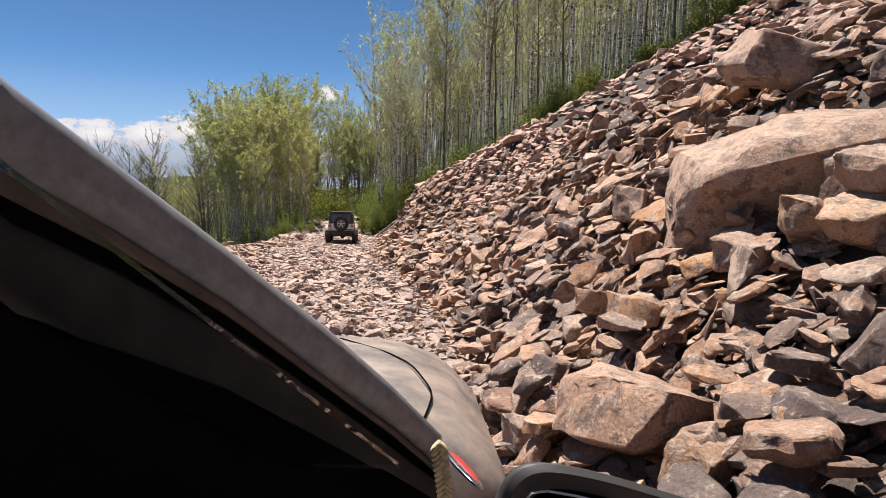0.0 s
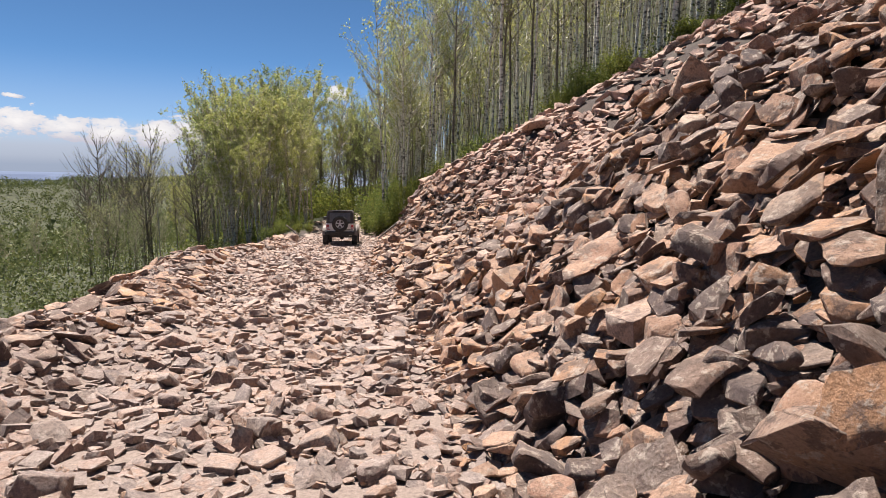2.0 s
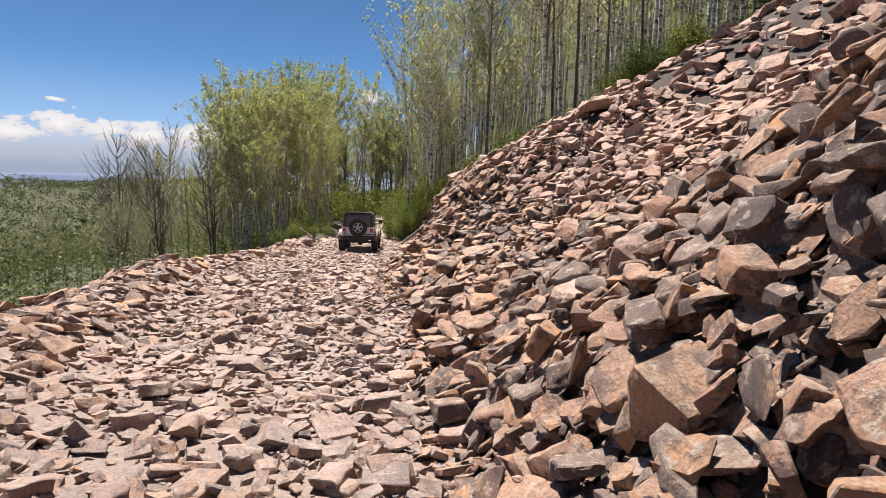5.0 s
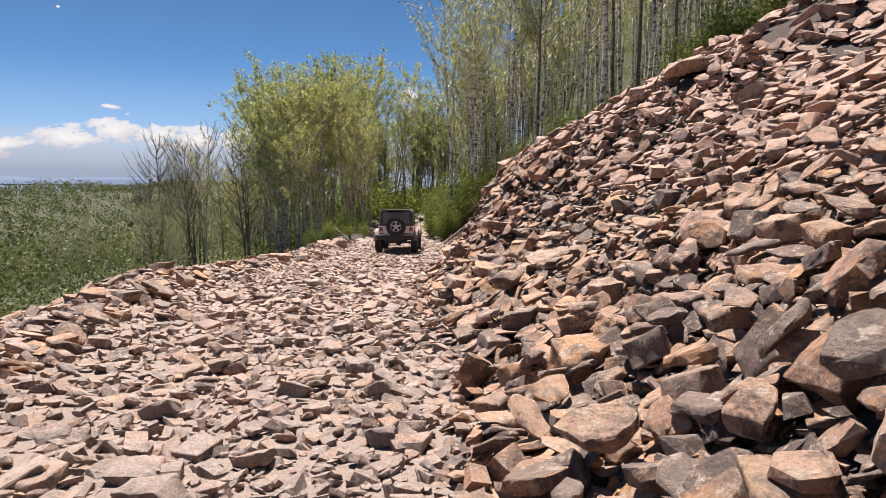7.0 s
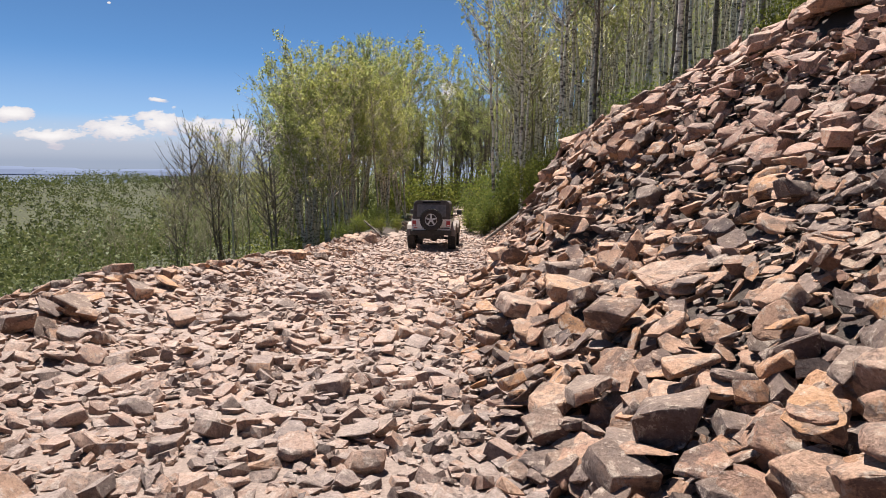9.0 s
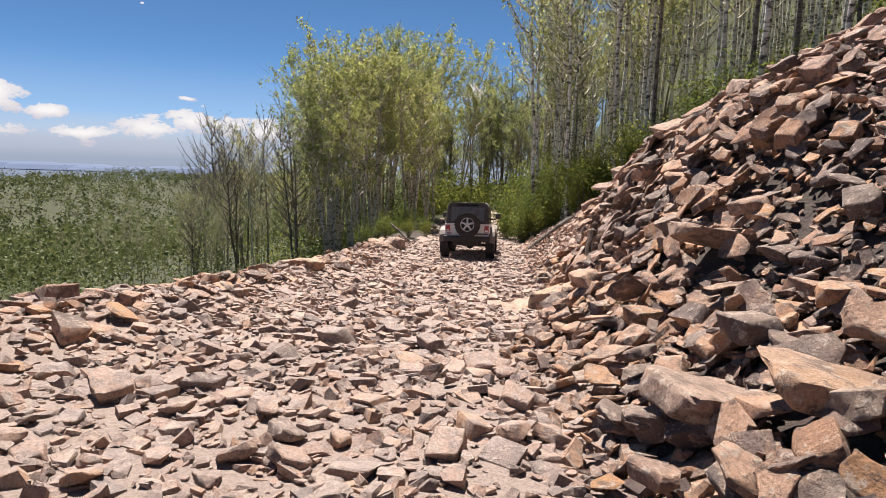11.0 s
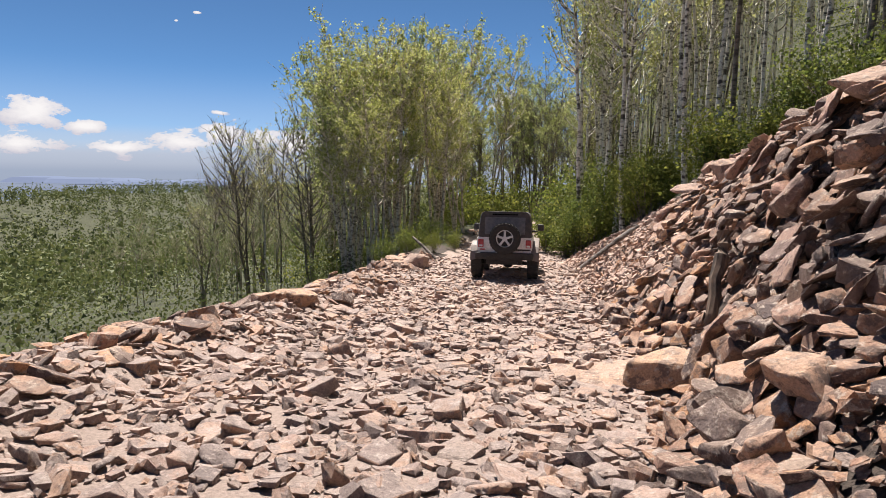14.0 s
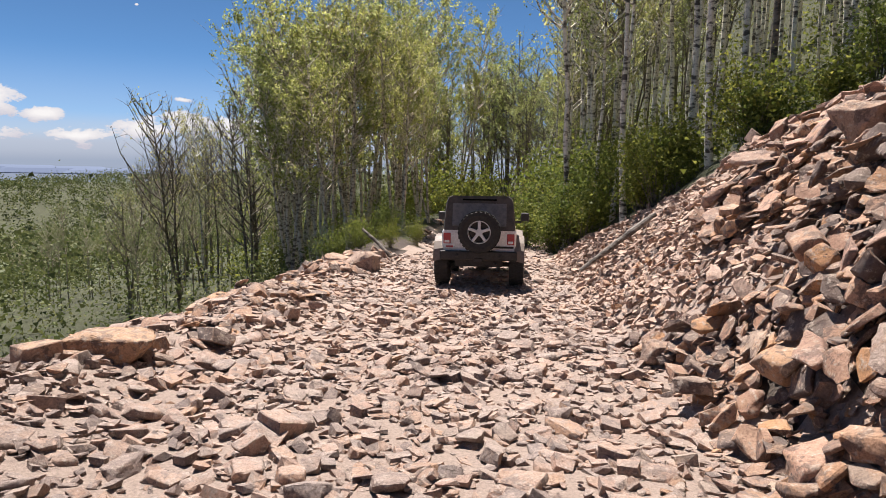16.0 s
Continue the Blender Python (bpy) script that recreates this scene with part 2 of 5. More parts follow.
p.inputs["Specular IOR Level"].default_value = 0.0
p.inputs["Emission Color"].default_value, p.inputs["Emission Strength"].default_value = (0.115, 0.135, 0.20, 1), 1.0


def bark_material(name, pale, dark, marks, bands=2.6):
    m, n, l, p = material(name, 0.85)
    g = n.new("ShaderNodeNewGeometry")
    mp = n.new("ShaderNodeMapping")
    mp.inputs["Scale"].default_value = (1, 1, bands)
    l.new(g.outputs["Position"], mp.inputs[0])
    a, b = noise_tex(n, l, 3.2, 5, 0.65, mp.outputs[0]), noise_tex(n, l, 24, 4, 0.6, mp.outputs[0])
    c = ramp(n, [(marks, dark), (marks + 0.1, pale)])
    l.new(a.outputs["Fac"], c.inputs[0])
    d = ramp(n, [(0.3, 0.7), (0.65, 1.1)])
    l.new(b.outputs["Fac"], d.inputs[0])
    l.new(mixed(n, l, 1.0, c.outputs["Color"], d.outputs["Color"], "MULTIPLY"), p.inputs["Base Color"])
    bumped(n, l, p, b.outputs["Fac"], 0.5, 0.02)
    return m


M_BARK = bark_material("aspen_bark", (0.70, 0.655, 0.57), (0.07, 0.058, 0.05), 0.41)
M_BARK_TAN = bark_material("tan_bark", (0.50, 0.43, 0.33), (0.17, 0.135, 0.10), 0.42)
M_BARK_DARK = bark_material("dark_bark", (0.20, 0.165, 0.13), (0.06, 0.05, 0.04), 0.42)
M_BARK_GREY = bark_material("grey_bark", (0.62, 0.55, 0.46), (0.14, 0.11, 0.09), 0.42)
M_STUMP = bark_material("rotten_stump_wood", (0.17, 0.115, 0.08), (0.06, 0.042, 0.032), 0.45, 0.25)
M_DEADWOOD = bark_material("weathered_wood", (0.235, 0.205, 0.18), (0.09, 0.072, 0.06), 0.45)


def leaf_material(name, stops, glow=0.55):
    m, n, l, p = material(name, 0.6)
    p.inputs["Specular IOR Level"].default_value = 0.2
    g, info = n.new("ShaderNodeNewGeometry"), n.new("ShaderNodeObjectInfo")
    c = ramp(n, stops)
    l.new(g.outputs["Random Per Island"], c.inputs[0])
    v = ramp(n, [(0.0, (0.78, 0.85, 0.9)), (1.0, (1.2, 1.1, 0.9))])
    l.new(info.outputs["Random"], v.inputs[0])
    col = mixed(n, l, 1.0, c.outputs["Color"], v.outputs["Color"], "MULTIPLY")
    l.new(col, p.inputs["Base Color"])
    t, mx = n.new("ShaderNodeBsdfTranslucent"), n.new("ShaderNodeMixShader")
    l.new(col, t.inputs["Color"])
    mx.inputs[0].default_value = glow
    l.new(p.outputs[0], mx.inputs[1])
    l.new(t.outputs[0], mx.inputs[2])
    l.new(mx.outputs[0], n["Material Output"].inputs["Surface"])
    return m


M_LEAF = leaf_material("aspen_leaf", [(0.0, (0.135, 0.16, 0.05)), (0.5, (0.335, 0.37, 0.13)), (1.0, (0.56, 0.58, 0.28))], 0.5)
M_LEAF_DULL = leaf_material("aspen_leaf_shade", [(0.0, (0.20, 0.215, 0.085)), (0.6, (0.30, 0.31, 0.135)), (1.0, (0.42, 0.41, 0.20))])
M_BUSH = leaf_material("shrub_leaf", [(0.0, (0.07, 0.095, 0.02)), (0.6, (0.14, 0.165, 0.037)), (1.0, (0.26, 0.27, 0.07))])
M_FAR_LEAF = leaf_material("far_leaf", [(0.0, (0.07, 0.092, 0.034)), (0.6, (0.115, 0.135, 0.046)), (1.0, (0.175, 0.18, 0.075))], 0.3)


def plain(name, colour, rough=0.5, metal=0.0, grain=25.0, amount=0.25, dust=0.0, coat=0.0, film=(0.33, 0.255, 0.205)):
    m, n, l, p = material(name, rough, metal, colour)
    g = n.new("ShaderNodeNewGeometry")
    a, b = noise_tex(n, l, grain, 5, 0.65, g.outputs["Position"]), noise_tex(n, l, 6.0, 8, 0.68, g.outputs["Position"])
    d = ramp(n, [(0.3, 1 - amount), (0.7, 1 + amount * 0.4)])
    l.new(a.outputs["Fac"], d.inputs[0])
    c = mixed(n, l, 1.0, colour, d.outputs["Color"], "MULTIPLY")
    if dust:
        e = ramp(n, [(0.40, dust * 0.3), (0.60, dust)])
        l.new(b.outputs["Fac"], e.inputs[0])
        c = mixed(n, l, e.outputs["Color"], c, film)
    l.new(c, p.inputs["Base Color"])
    q = ramp(n, [(0.3, min(1.0, rough + 0.15)), (0.7, max(0.05, rough - 0.08))])
    l.new(a.outputs["Fac"], q.inputs[0])
    l.new(q.outputs["Color"], p.inputs["Roughness"])
    p.inputs["Coat Weight"].default_value = coat
    bumped(n, l, p, a.outputs["Fac"], 0.12, 0.004)
    return m


M_WHITE = plain("white_paint", (0.80, 0.78, 0.77), 0.35, dust=0.14, coat=0.4)
M_TAN = plain("dusty_tan_paint", (0.13, 0.10, 0.085), 0.6, dust=0.4)
M_SOFTTOP = plain("black_canvas", (0.035, 0.035, 0.037), 0.85, grain=60, dust=0.16)
M_RUBBER = plain("tyre_rubber", (0.016, 0.016, 0.016), 0.9, dust=0.05)
M_PLASTIC = plain("black_plastic", (0.025, 0.025, 0.027), 0.55, dust=0.1)
M_ALLOY = plain("alloy", (0.50, 0.50, 0.51), 0.35, 0.9, dust=0.15)
M_STEEL = plain("dark_steel", (0.028, 0.027, 0.026), 0.65, 0.3, dust=0.06)
M_RED = plain("red_lens", (0.36, 0.035, 0.035), 0.3)
M_SILVER = plain("dusty_silver_paint", (0.12, 0.115, 0.12), 0.4, 0.3, grain=16, amount=0.5, dust=0.85, coat=0.2, film=(0.40, 0.315, 0.265))
M_PILLAR = plain("dusty_grey_paint", (0.19, 0.20, 0.225), 0.45, 0.2, grain=45, amount=0.35, dust=0.16, coat=0.3)
# black trim, blackened without gloss to serve for cabin shade as well
M_TRIM_AND_SHADE = plain("trim_and_shade_black", (0.006, 0.006, 0.006), 0.95)
M_TRIM_AND_SHADE.node_tree.nodes["Principled BSDF"].inputs["Specular IOR Level"].default_value = 0.0
M_BROWNTRIM = plain("brown_seal", (0.10, 0.068, 0.052), 0.7)
# grey-brown frame paint with the shade it lies in put into the colour
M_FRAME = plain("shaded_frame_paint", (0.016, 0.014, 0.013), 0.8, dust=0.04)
M_MIRRORCASE = plain("mirror_case_plastic", (0.022, 0.022, 0.024), 0.55, dust=0.06)
M_ROPE = plain("straw_rope", (0.74, 0.55, 0.32), 0.9, grain=120, amount=0.5)
M_PLATE = plain("plate_white", (0.65, 0.65, 0.63), 0.5)
M_CHROME = plain("chrome", (0.75, 0.75, 0.76), 0.15, 1.0)
M_MIRROR, n, l, p = material("mirror_glass", 0.02, 1.0, (0.55, 0.57, 0.6))
M_GLASS, n, l, p = material("tinted_window", 0.08, 0.0, (0.03, 0.033, 0.035))
p.inputs["Coat Weight"].default_value = 0.5
M_DUSTYGLASS = plain("dusty_plastic_window", (0.10, 0.105, 0.11), 0.4, grain=12, amount=0.4, dust=0.22)
M_CLEAR, n, l, p = material("windscreen_glass", 0.02, 0.0, (0.9, 0.95, 0.93))
p.inputs["Transmission Weight"].default_value, p.inputs["IOR"].default_value = 1.0, 1.45


# ---- mesh helpers ----
def part(name, bm, mat, parent=None, label="", smooth=False):
    me = bpy.data.meshes.new(name)
    bm.to_mesh(me)
    bm.free()
    me.materials.append(mat)
    me.polygons.foreach_set("use_smooth", [smooth] * len(me.polygons))
    ob = new(name, me)
    if parent:
        ob.parent = parent
    if label:
        ob["label"] = label
    return ob


def raw(name, verts, faces, mat, parent=None, label="", smooth=False):
    me = bpy.data.meshes.new(name)
    verts, faces = np.asarray(verts, np.float32), np.asarray(faces, np.int32)
    k = faces.shape[1]
    me.vertices.add(len(verts))
    me.vertices.foreach_set("co", verts.ravel())
    me.loops.add(faces.size)
    me.loops.foreach_set("vertex_index", faces.ravel())
    me.polygons.add(len(faces))
    me.polygons.foreach_set("loop_start", np.arange(0, faces.size, k, dtype=np.int32))
    me.update(calc_edges=True)
    me.polygons.foreach_set("use_smooth", np.full(len(faces), smooth))
    me.materials.append(mat)
    ob = new(name, me)
    if parent:
        ob.parent = parent
    if label:
        ob["label"] = label
    return ob


def box(bm, x0, x1, y0, y1, z0, z1, bevel=0.0, m=None, seg=2):
    r = bmesh.ops.create_cube(bm, size=1)
    vs = r["verts"]
    bmesh.ops.transform(bm, matrix=Matrix.LocRotScale(((x0 + x1) / 2, (y0 + y1) / 2, (z0 + z1) / 2), None, (x1 - x0, y1 - y0, z1 - z0)), verts=vs)
    if bevel:
        es = list({e for v in vs for e in v.link_edges})
        vs = list({v for f in bmesh.ops.bevel(bm, geom=es, offset=bevel, segments=seg, affect="EDGES", profile=0.5)["faces"] for v in f.verts} | {v for v in vs if v.is_valid})
    if m is not None:
        bmesh.ops.transform(bm, matrix=m, verts=vs)
    return bm


def cylinder(bm, r, depth, m, seg=20, r2=None):
    v = bmesh.ops.create_cone(bm, cap_ends=True, segments=seg, radius1=r, radius2=r if r2 is None else r2, depth=depth)["verts"]
    bmesh.ops.transform(bm, matrix=m, verts=v)
    return bm


def lathe(bm, profile, m, seg=36):
    """Rings of (radius, along) about the local x axis."""
    rings = []
    for r, a in profile:
        rings.append([bm.verts.new(m @ Vector((a, r * math.cos(2 * math.pi * k / seg), r * math.sin(2 * math.pi * k / seg)))) for k in range(seg)])
    for one, two in zip(rings, rings[1:] + rings[:1]):
        for k in range(seg):
            bm.faces.new((one[k], one[(k + 1) % seg], two[(k + 1) % seg], two[k]))
    return bm


def loft(bm, sections, close=True, caps=True):
    """Joins closed outlines of equally many points."""
    rows = [[bm.verts.new(p) for p in s] for s in sections]
    k = len(rows[0])
    for one, two in zip(rows, rows[1:]):
        for i in range(k if close else k - 1):
            bm.faces.new((one[i], one[(i + 1) % k], two[(i + 1) % k], two[i]))
    if caps and close:
        bm.faces.new(rows[0][::-1])
        bm.faces.new(rows[-1])
    bmesh.ops.recalc_face_normals(bm, faces=bm.faces)
    return bm


def tube_arrays(points, radii, sides=5):
    """Vertices and quads of a tapered tube through the points."""
    pts, rad = np.asarray(points, float), np.asarray(radii, float)
    d = np.gradient(pts, axis=0)
    d /= np.linalg.norm(d, axis=1)[:, None] + 1e-9
    ref = np.where(np.abs(d[:, 2:3]) > 0.9, [[1.0, 0, 0]], [[0, 0, 1.0]])
    u = np.cross(d, ref)
    u /= np.linalg.norm(u, axis=1)[:, None] + 1e-9
    v = np.cross(d, u)
    a = np.arange(sides) * 2 * math.pi / sides
    ring = pts[:, None] + rad[:, None, None] * (u[:, None] * np.cos(a)[None, :, None] + v[:, None] * np.sin(a)[None, :, None])
    n = len(pts)
    i, j = np.meshgrid(np.arange(n - 1), np.arange(sides), indexing="ij")
    f = np.stack([i * sides + j, i * sides + (j + 1) % sides, (i + 1) * sides + (j + 1) % sides, (i + 1) * sides + j], -1).reshape(-1, 4)
    return ring.reshape(-1, 3), f


def joined(pieces):
    vs, fs, k = [], [], 0
    for v, f in pieces:
        vs.append(v)
        fs.append(f + k)
        k += len(v)
    return np.concatenate(vs), np.concatenate(fs)


# ---- the lie of the land ----
def knots(at, ys, vs):
    """Values between knots, rounded off over about two metres."""
    return sum(np.interp(np.asarray(at) + o, ys, vs) * w for o, w in ((-1.6, 0.15), (-0.8, 0.2), (0, 0.3), (0.8, 0.2), (1.6, 0.15)))


def road_x(y):
    return knots(y, [-60, 2.4, 5.7, 7.3, 8.5, 9.7, 11.5, 15, 16.8, 18.3, 20.2, 22.9, 26, 30, 38, 46, 60, 90], [0, 0.1, 0.08, -0.08, -0.2, -0.45, -0.75, -1.85, -2.3, -2.6, -3.1, -3.4, -3.7, -4.15, -4.9, -5.7, -6.8, -6.0])


def road_z(y):
    return knots(y, [-60, -2.9, 0.7, 2.4, 5.7, 7.3, 9.7, 11.5, 15, 18.3, 21.5, 22.9, 26, 31, 37, 45, 60, 90, 400], [4.5, 1.5, 1.3, 1.2, 0.97, 0.82, 0.68, 0.45, 0.22, 0.04, -0.1, -0.36, -0.7, -1.14, -1.48, -1.72, -1.9, -3.0, -12])


def toe(y):
    return knots(y, [-40, 1, 3, 6, 8, 11, 13.5, 15, 18.5, 22, 23.5, 25, 26.5, 28, 40, 60], [1.4, 1.4, 1.58, 1.52, 1.4, 1.5, 1.9, 2.25, 2.25, 2.15, 2.6, 3.05, 3.0, 2.85, 2.55, 3.0])


def steep(y):
    return knots(y, [-40, 0.5, 2.6, 6, 8.6, 11.5, 19.5, 22, 24, 25.3, 26.7, 28.5, 31, 33, 36, 42, 60], [0.6, 0.62, 1.1, 1.1, 1.18, 0.6, 0.58, 0.8, 2.0, 2.5, 2.3, 1.35, 1.28, 1.18, 1.0, 0.75, 0.6])


def wobble(x, y, k=1.0):
    return (np.sin(x * 1.3 * k + 0.7) * np.cos(y * 1.1 * k + 0.2) + 0.6 * np.sin(x * 2.9 * k + y * 1.7 * k) + 0.4 * np.sin(y * 4.1 * k - x * 2.2 * k)) / 2


def height(x, y):
    x, y = np.asarray(x, float), np.asarray(y, float)
    u = x - road_x(y)
    a = np.maximum(u - toe(y), 0)
    s = steep(y)
    knee = 2.8 / s
    up = np.where(a < knee, s * a, 2.8 + 0.57 * (np.minimum(a, 60) - knee) + 0.25 * np.clip(a - 60, 0, 120))
    rise = np.clip((y - 48) / 75, 0, 1)
    up = up + 27 * rise * rise * (3 - 2 * rise) * np.clip((u - 4) / 14, 0, 1)
    d = np.maximum(-u, 0)
    berm = 0.28 * np.exp(-((d - 3.0) / 0.8) ** 2)
    down = -0.6 * np.clip(d - 4.2, 0, 7) - 0.16 * np.clip(d - 11.2, 0, 110) - 0.13 * np.clip(d - 121, 0, 150)
    ridge = 34 * np.exp(-((d - 430) / 120) ** 2) * np.clip((d - 120) / 60, 0, 1)
    far = np.clip((d - 500) / 1500, 0, 1)
    z = road_z(y) * (1 - far) + up + berm + down + ridge - 60 * far
    near = np.clip(1 - np.abs(u) / 40, 0, 1)
    z = z + 0.10 * wobble(x, y) * near * np.clip(np.abs(u) / 2, 0.25, 1) + 6 * wobble(x, y, 0.02) * np.clip((np.abs(u) - 100) / 200, 0, 1) * np.clip(2 - np.hypot(x, y) / 700, 0, 1)
    return z


def wood_edge(u):
    """How far along the road the loose rock reaches at a given distance up the slope."""
    return 24.5 + 20.5 * np.exp(-(np.maximum(np.asarray(u) - 2.0, 0) / 6.5) ** 1.3)


def spread(lo, hi, fine, grow, reach):
    a = list(np.arange(lo, hi, fine))
    s, x = fine, a[-1]
    while x < reach[1]:
        s *= grow
        x += s
        a.append(x)
    s, x = fine, a[0]
    while x > reach[0]:
        s *= grow
        x -= s
        a.insert(0, x)
    return np.array(a)


gx, gy = spread(-9, 18, 0.3, 1.14, (-4600, 3000)), spread(-8, 52, 0.4, 1.14, (-2500, 4700))
GX, GY = np.meshgrid(gx, gy, indexing="ij")
GZ = height(GX, GY)
nx, ny = GX.shape
i, j = np.meshgrid(np.arange(nx - 1), np.arange(ny - 1), indexing="ij")
quads = np.stack([i * ny + j, (i + 1) * ny + j, (i + 1) * ny + j + 1, i * ny + j + 1], -1).reshape(-1, 4)
ground = raw("ground", np.stack([GX, GY, GZ], -1).reshape(-1, 3), quads, M_SHADE_DIRT, smooth=True)
ground.data.materials.append(M_FLOOR)
ground.data.materials.append(M_HAZED_PLAIN)
ground.data.materials.append(M_DUST)
mx, my = (GX[:-1, :-1] + GX[1:, 1:]) / 2, (GY[:-1, :-1] + GY[1:, 1:]) / 2
mu = mx - road_x(my)
rocky = ((my < wood_edge(np.maximum(mu, 2))) & (mu > -5.4) & (mu < 60)) | (np.abs(mu) < 2.6) & (my < 90)
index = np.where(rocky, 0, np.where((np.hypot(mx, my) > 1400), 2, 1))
rocky = rocky & ~((my > 40) & (mu < -2.3) & (mu > -9))
index = np.where(rocky & (mu > -4.6) & (mu < np.where(my > 29, 6.5, toe(my) + 0.25)), 3, index)
ground.data.polygons.foreach_set("material_index", index.ravel().astype(np.int32))
tagged(ground, "stony mountain ground falling to a wooded valley and plain", "ground", kind="structure")

# far tablelands on the horizon, their haze painted on as a faint blue glow
rng = np.random.default_rng(5)
bm = bmesh.new()
for k in range(9):
    cx, top, wide = -4600 + 620 * k, rng.uniform(-62, -35), rng.uniform(350, 700)
    secs = []
    for s, zz in ((1.0, -95), (0.9, top - 12), (0.78, top)):
        secs.append([Vector((cx + wide * s * math.cos(q) * 1.2, 4300 + 260 * s * math.sin(q), zz)) for q in np.linspace(0, 2 * math.pi, 17)[:-1]])
    loft(bm, secs)
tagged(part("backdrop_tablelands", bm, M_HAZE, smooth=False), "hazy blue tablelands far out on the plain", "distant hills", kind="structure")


# ---- loose rock ----
def rock_points(r, chip=False, blocks=0.15, thick=1.0):
    """Corners of a broken slab: an uneven outline above, a shifted one below, knocked-off corners between; or a chunky block; or a small chip."""
    if not chip and r.random() < blocks:
        p = np.array([[x, y, z] for x in (-1, 1) for y in (-1, 1) for z in (-1, 1)]) * [0.44, r.uniform(0.30, 0.42), r.uniform(0.17, 0.28)]
        p = p * r.uniform(0.62, 1.05, (8, 3))
        p[:, 0] += p[:, 2] * r.normal(0, 0.4)
        return np.r_[p, r.uniform(-0.40, 0.40, (5, 3)) * [1.15, 0.9, 0.6]]
    k = int(r.integers(4, 6)) if chip else int(r.integers(5, 9))
    a = np.sort(np.linspace(0, 2 * math.pi, k, endpoint=False) + r.uniform(-0.40, 0.40, k))
    rim = np.stack([np.cos(a), np.sin(a) * r.uniform(0.5, 0.92)], 1) * r.uniform(0.40, 0.58, (k, 1))
    h = r.uniform(0.06, 0.15) if chip else thick * (0.035 + 0.075 * r.random() ** 1.3)
    wedge = r.normal(0, 0.09, 2)
    top = np.c_[rim * r.uniform(0.70, 1.0, (k, 1)), h + rim @ wedge + r.uniform(-0.12, 0.12, k) * h]
    low = np.c_[rim * r.uniform(0.66, 1.03, (k, 1)) + r.normal(0, 0.04, 2), -h - rim @ wedge * 0.7 + r.uniform(-0.4, 0.4, k) * h]
    if chip:
        return np.r_[top, low[: max(3, k - 1)]]
    mid = np.c_[rim * r.uniform(0.96, 1.08, (k, 1)), r.uniform(-0.6, 0.6, k) * h]
    return np.r_[top, low, mid[r.random(k) < 0.6]]


def hull(p):
    bm = bmesh.new()
    vs = [bm.verts.new(q) for q in p]
    res = bmesh.ops.convex_hull(bm, input=vs)
    bmesh.ops.delete(bm, geom=list({v for v in res["geom_interior"] + res["geom_unused"] if isinstance(v, bmesh.types.BMVert)}), context="VERTS")
    bmesh.ops.triangulate(bm, faces=bm.faces)
    bmesh.ops.recalc_face_normals(bm, faces=bm.faces)
    bm.verts.index_update()
    return bm


def arrays(bm):
    bmesh.ops.triangulate(bm, faces=bm.faces)
    bm.verts.index_update()
    out = np.array([v.co[:] for v in bm.verts]), np.array([[v.index for v in f.verts] for f in bm.faces])
    bm.free()
    return out


def rock_shapes(count, seed, chip=False, blocks=0.15, thick=1.0):
    """Angular broken slabs and blocks about one metre long, as vertices and triangles: plain, with chipped edges, and weathered."""
    r, sets = np.random.default_rng(seed), ([], [], [])
    for q in range(count):
        p = rock_points(r, chip, blocks, thick)
        sets[0].append(arrays(hull(p)))
        if chip:
            continue
        for level in (1, 2):
            bm = hull(p)
            bmesh.ops.dissolve_limit(bm, angle_limit=radians(9), verts=bm.verts, edges=bm.edges)
            bmesh.ops.bevel(bm, geom=list(bm.edges), offset=0.018 if level == 1 else 0.024, segments=1, affect="EDGES", profile=0.5, clamp_overlap=True)
            if level == 2:
                bmesh.ops.triangulate(bm, faces=bm.faces)
                for long in (0.30, 0.19):
                    bmesh.ops.subdivide_edges(bm, edges=[e for e in bm.edges if e.calc_length() > long], cuts=1)
                    bmesh.ops.triangulate(bm, faces=bm.faces)
            o = Vector((q * 3.1, seed, q * 1.7))
            for v in bm.verts:
                c = v.co.copy()
                push = noise.noise_vector(c * 2.6 + o) * 0.06 + noise.noise_vector(c * 7.0 + o) * (0.022 if level == 1 else 0.028)
                if level == 2:
                    flake = math.floor(c.z * 22 + noise.noise(c * 2.2 + o) * 2.0) % 2 * 0.022
                    push -= Vector((c.x, c.y, 0)) * flake
                v.co += Vector((push.x, push.y, push.z * 0.6))
            sets[level].append(arrays(bm))
    return sets


SHAPES, FINE, FINER = rock_shapes(90, 11)
CHIPS = rock_shapes(90, 12, True)[0]
COBBLES, COBBLES_WORN, COBBLES_FINE = rock_shapes(90, 13, False, 0.45, 1.5)


def turns(normals, tilt, r):
    """Turns that lay a slab between the slope and the level, with some tilt and any heading."""
    n = normals * 0.8 + np.array([0.0, 0.0, 0.34]) + r.normal(0, tilt, normals.shape)
    n /= np.linalg.norm(n, axis=1)[:, None]
    a = r.normal(0, 1, n.shape)
    x = a - (a * n).sum(1)[:, None] * n
    x /= np.linalg.norm(x, axis=1)[:, None]
    return np.stack([x, np.cross(n, x), n], -1)


def slope_normals(x, y):
    e = 0.4
    dx, dy = (height(x + e, y) - height(x - e, y)) / (2 * e), (height(x, y + e) - height(x, y - e)) / (2 * e)
    n = np.stack([-dx, -dy, np.ones_like(dx)], 1)
    return n / np.linalg.norm(n, axis=1)[:, None]


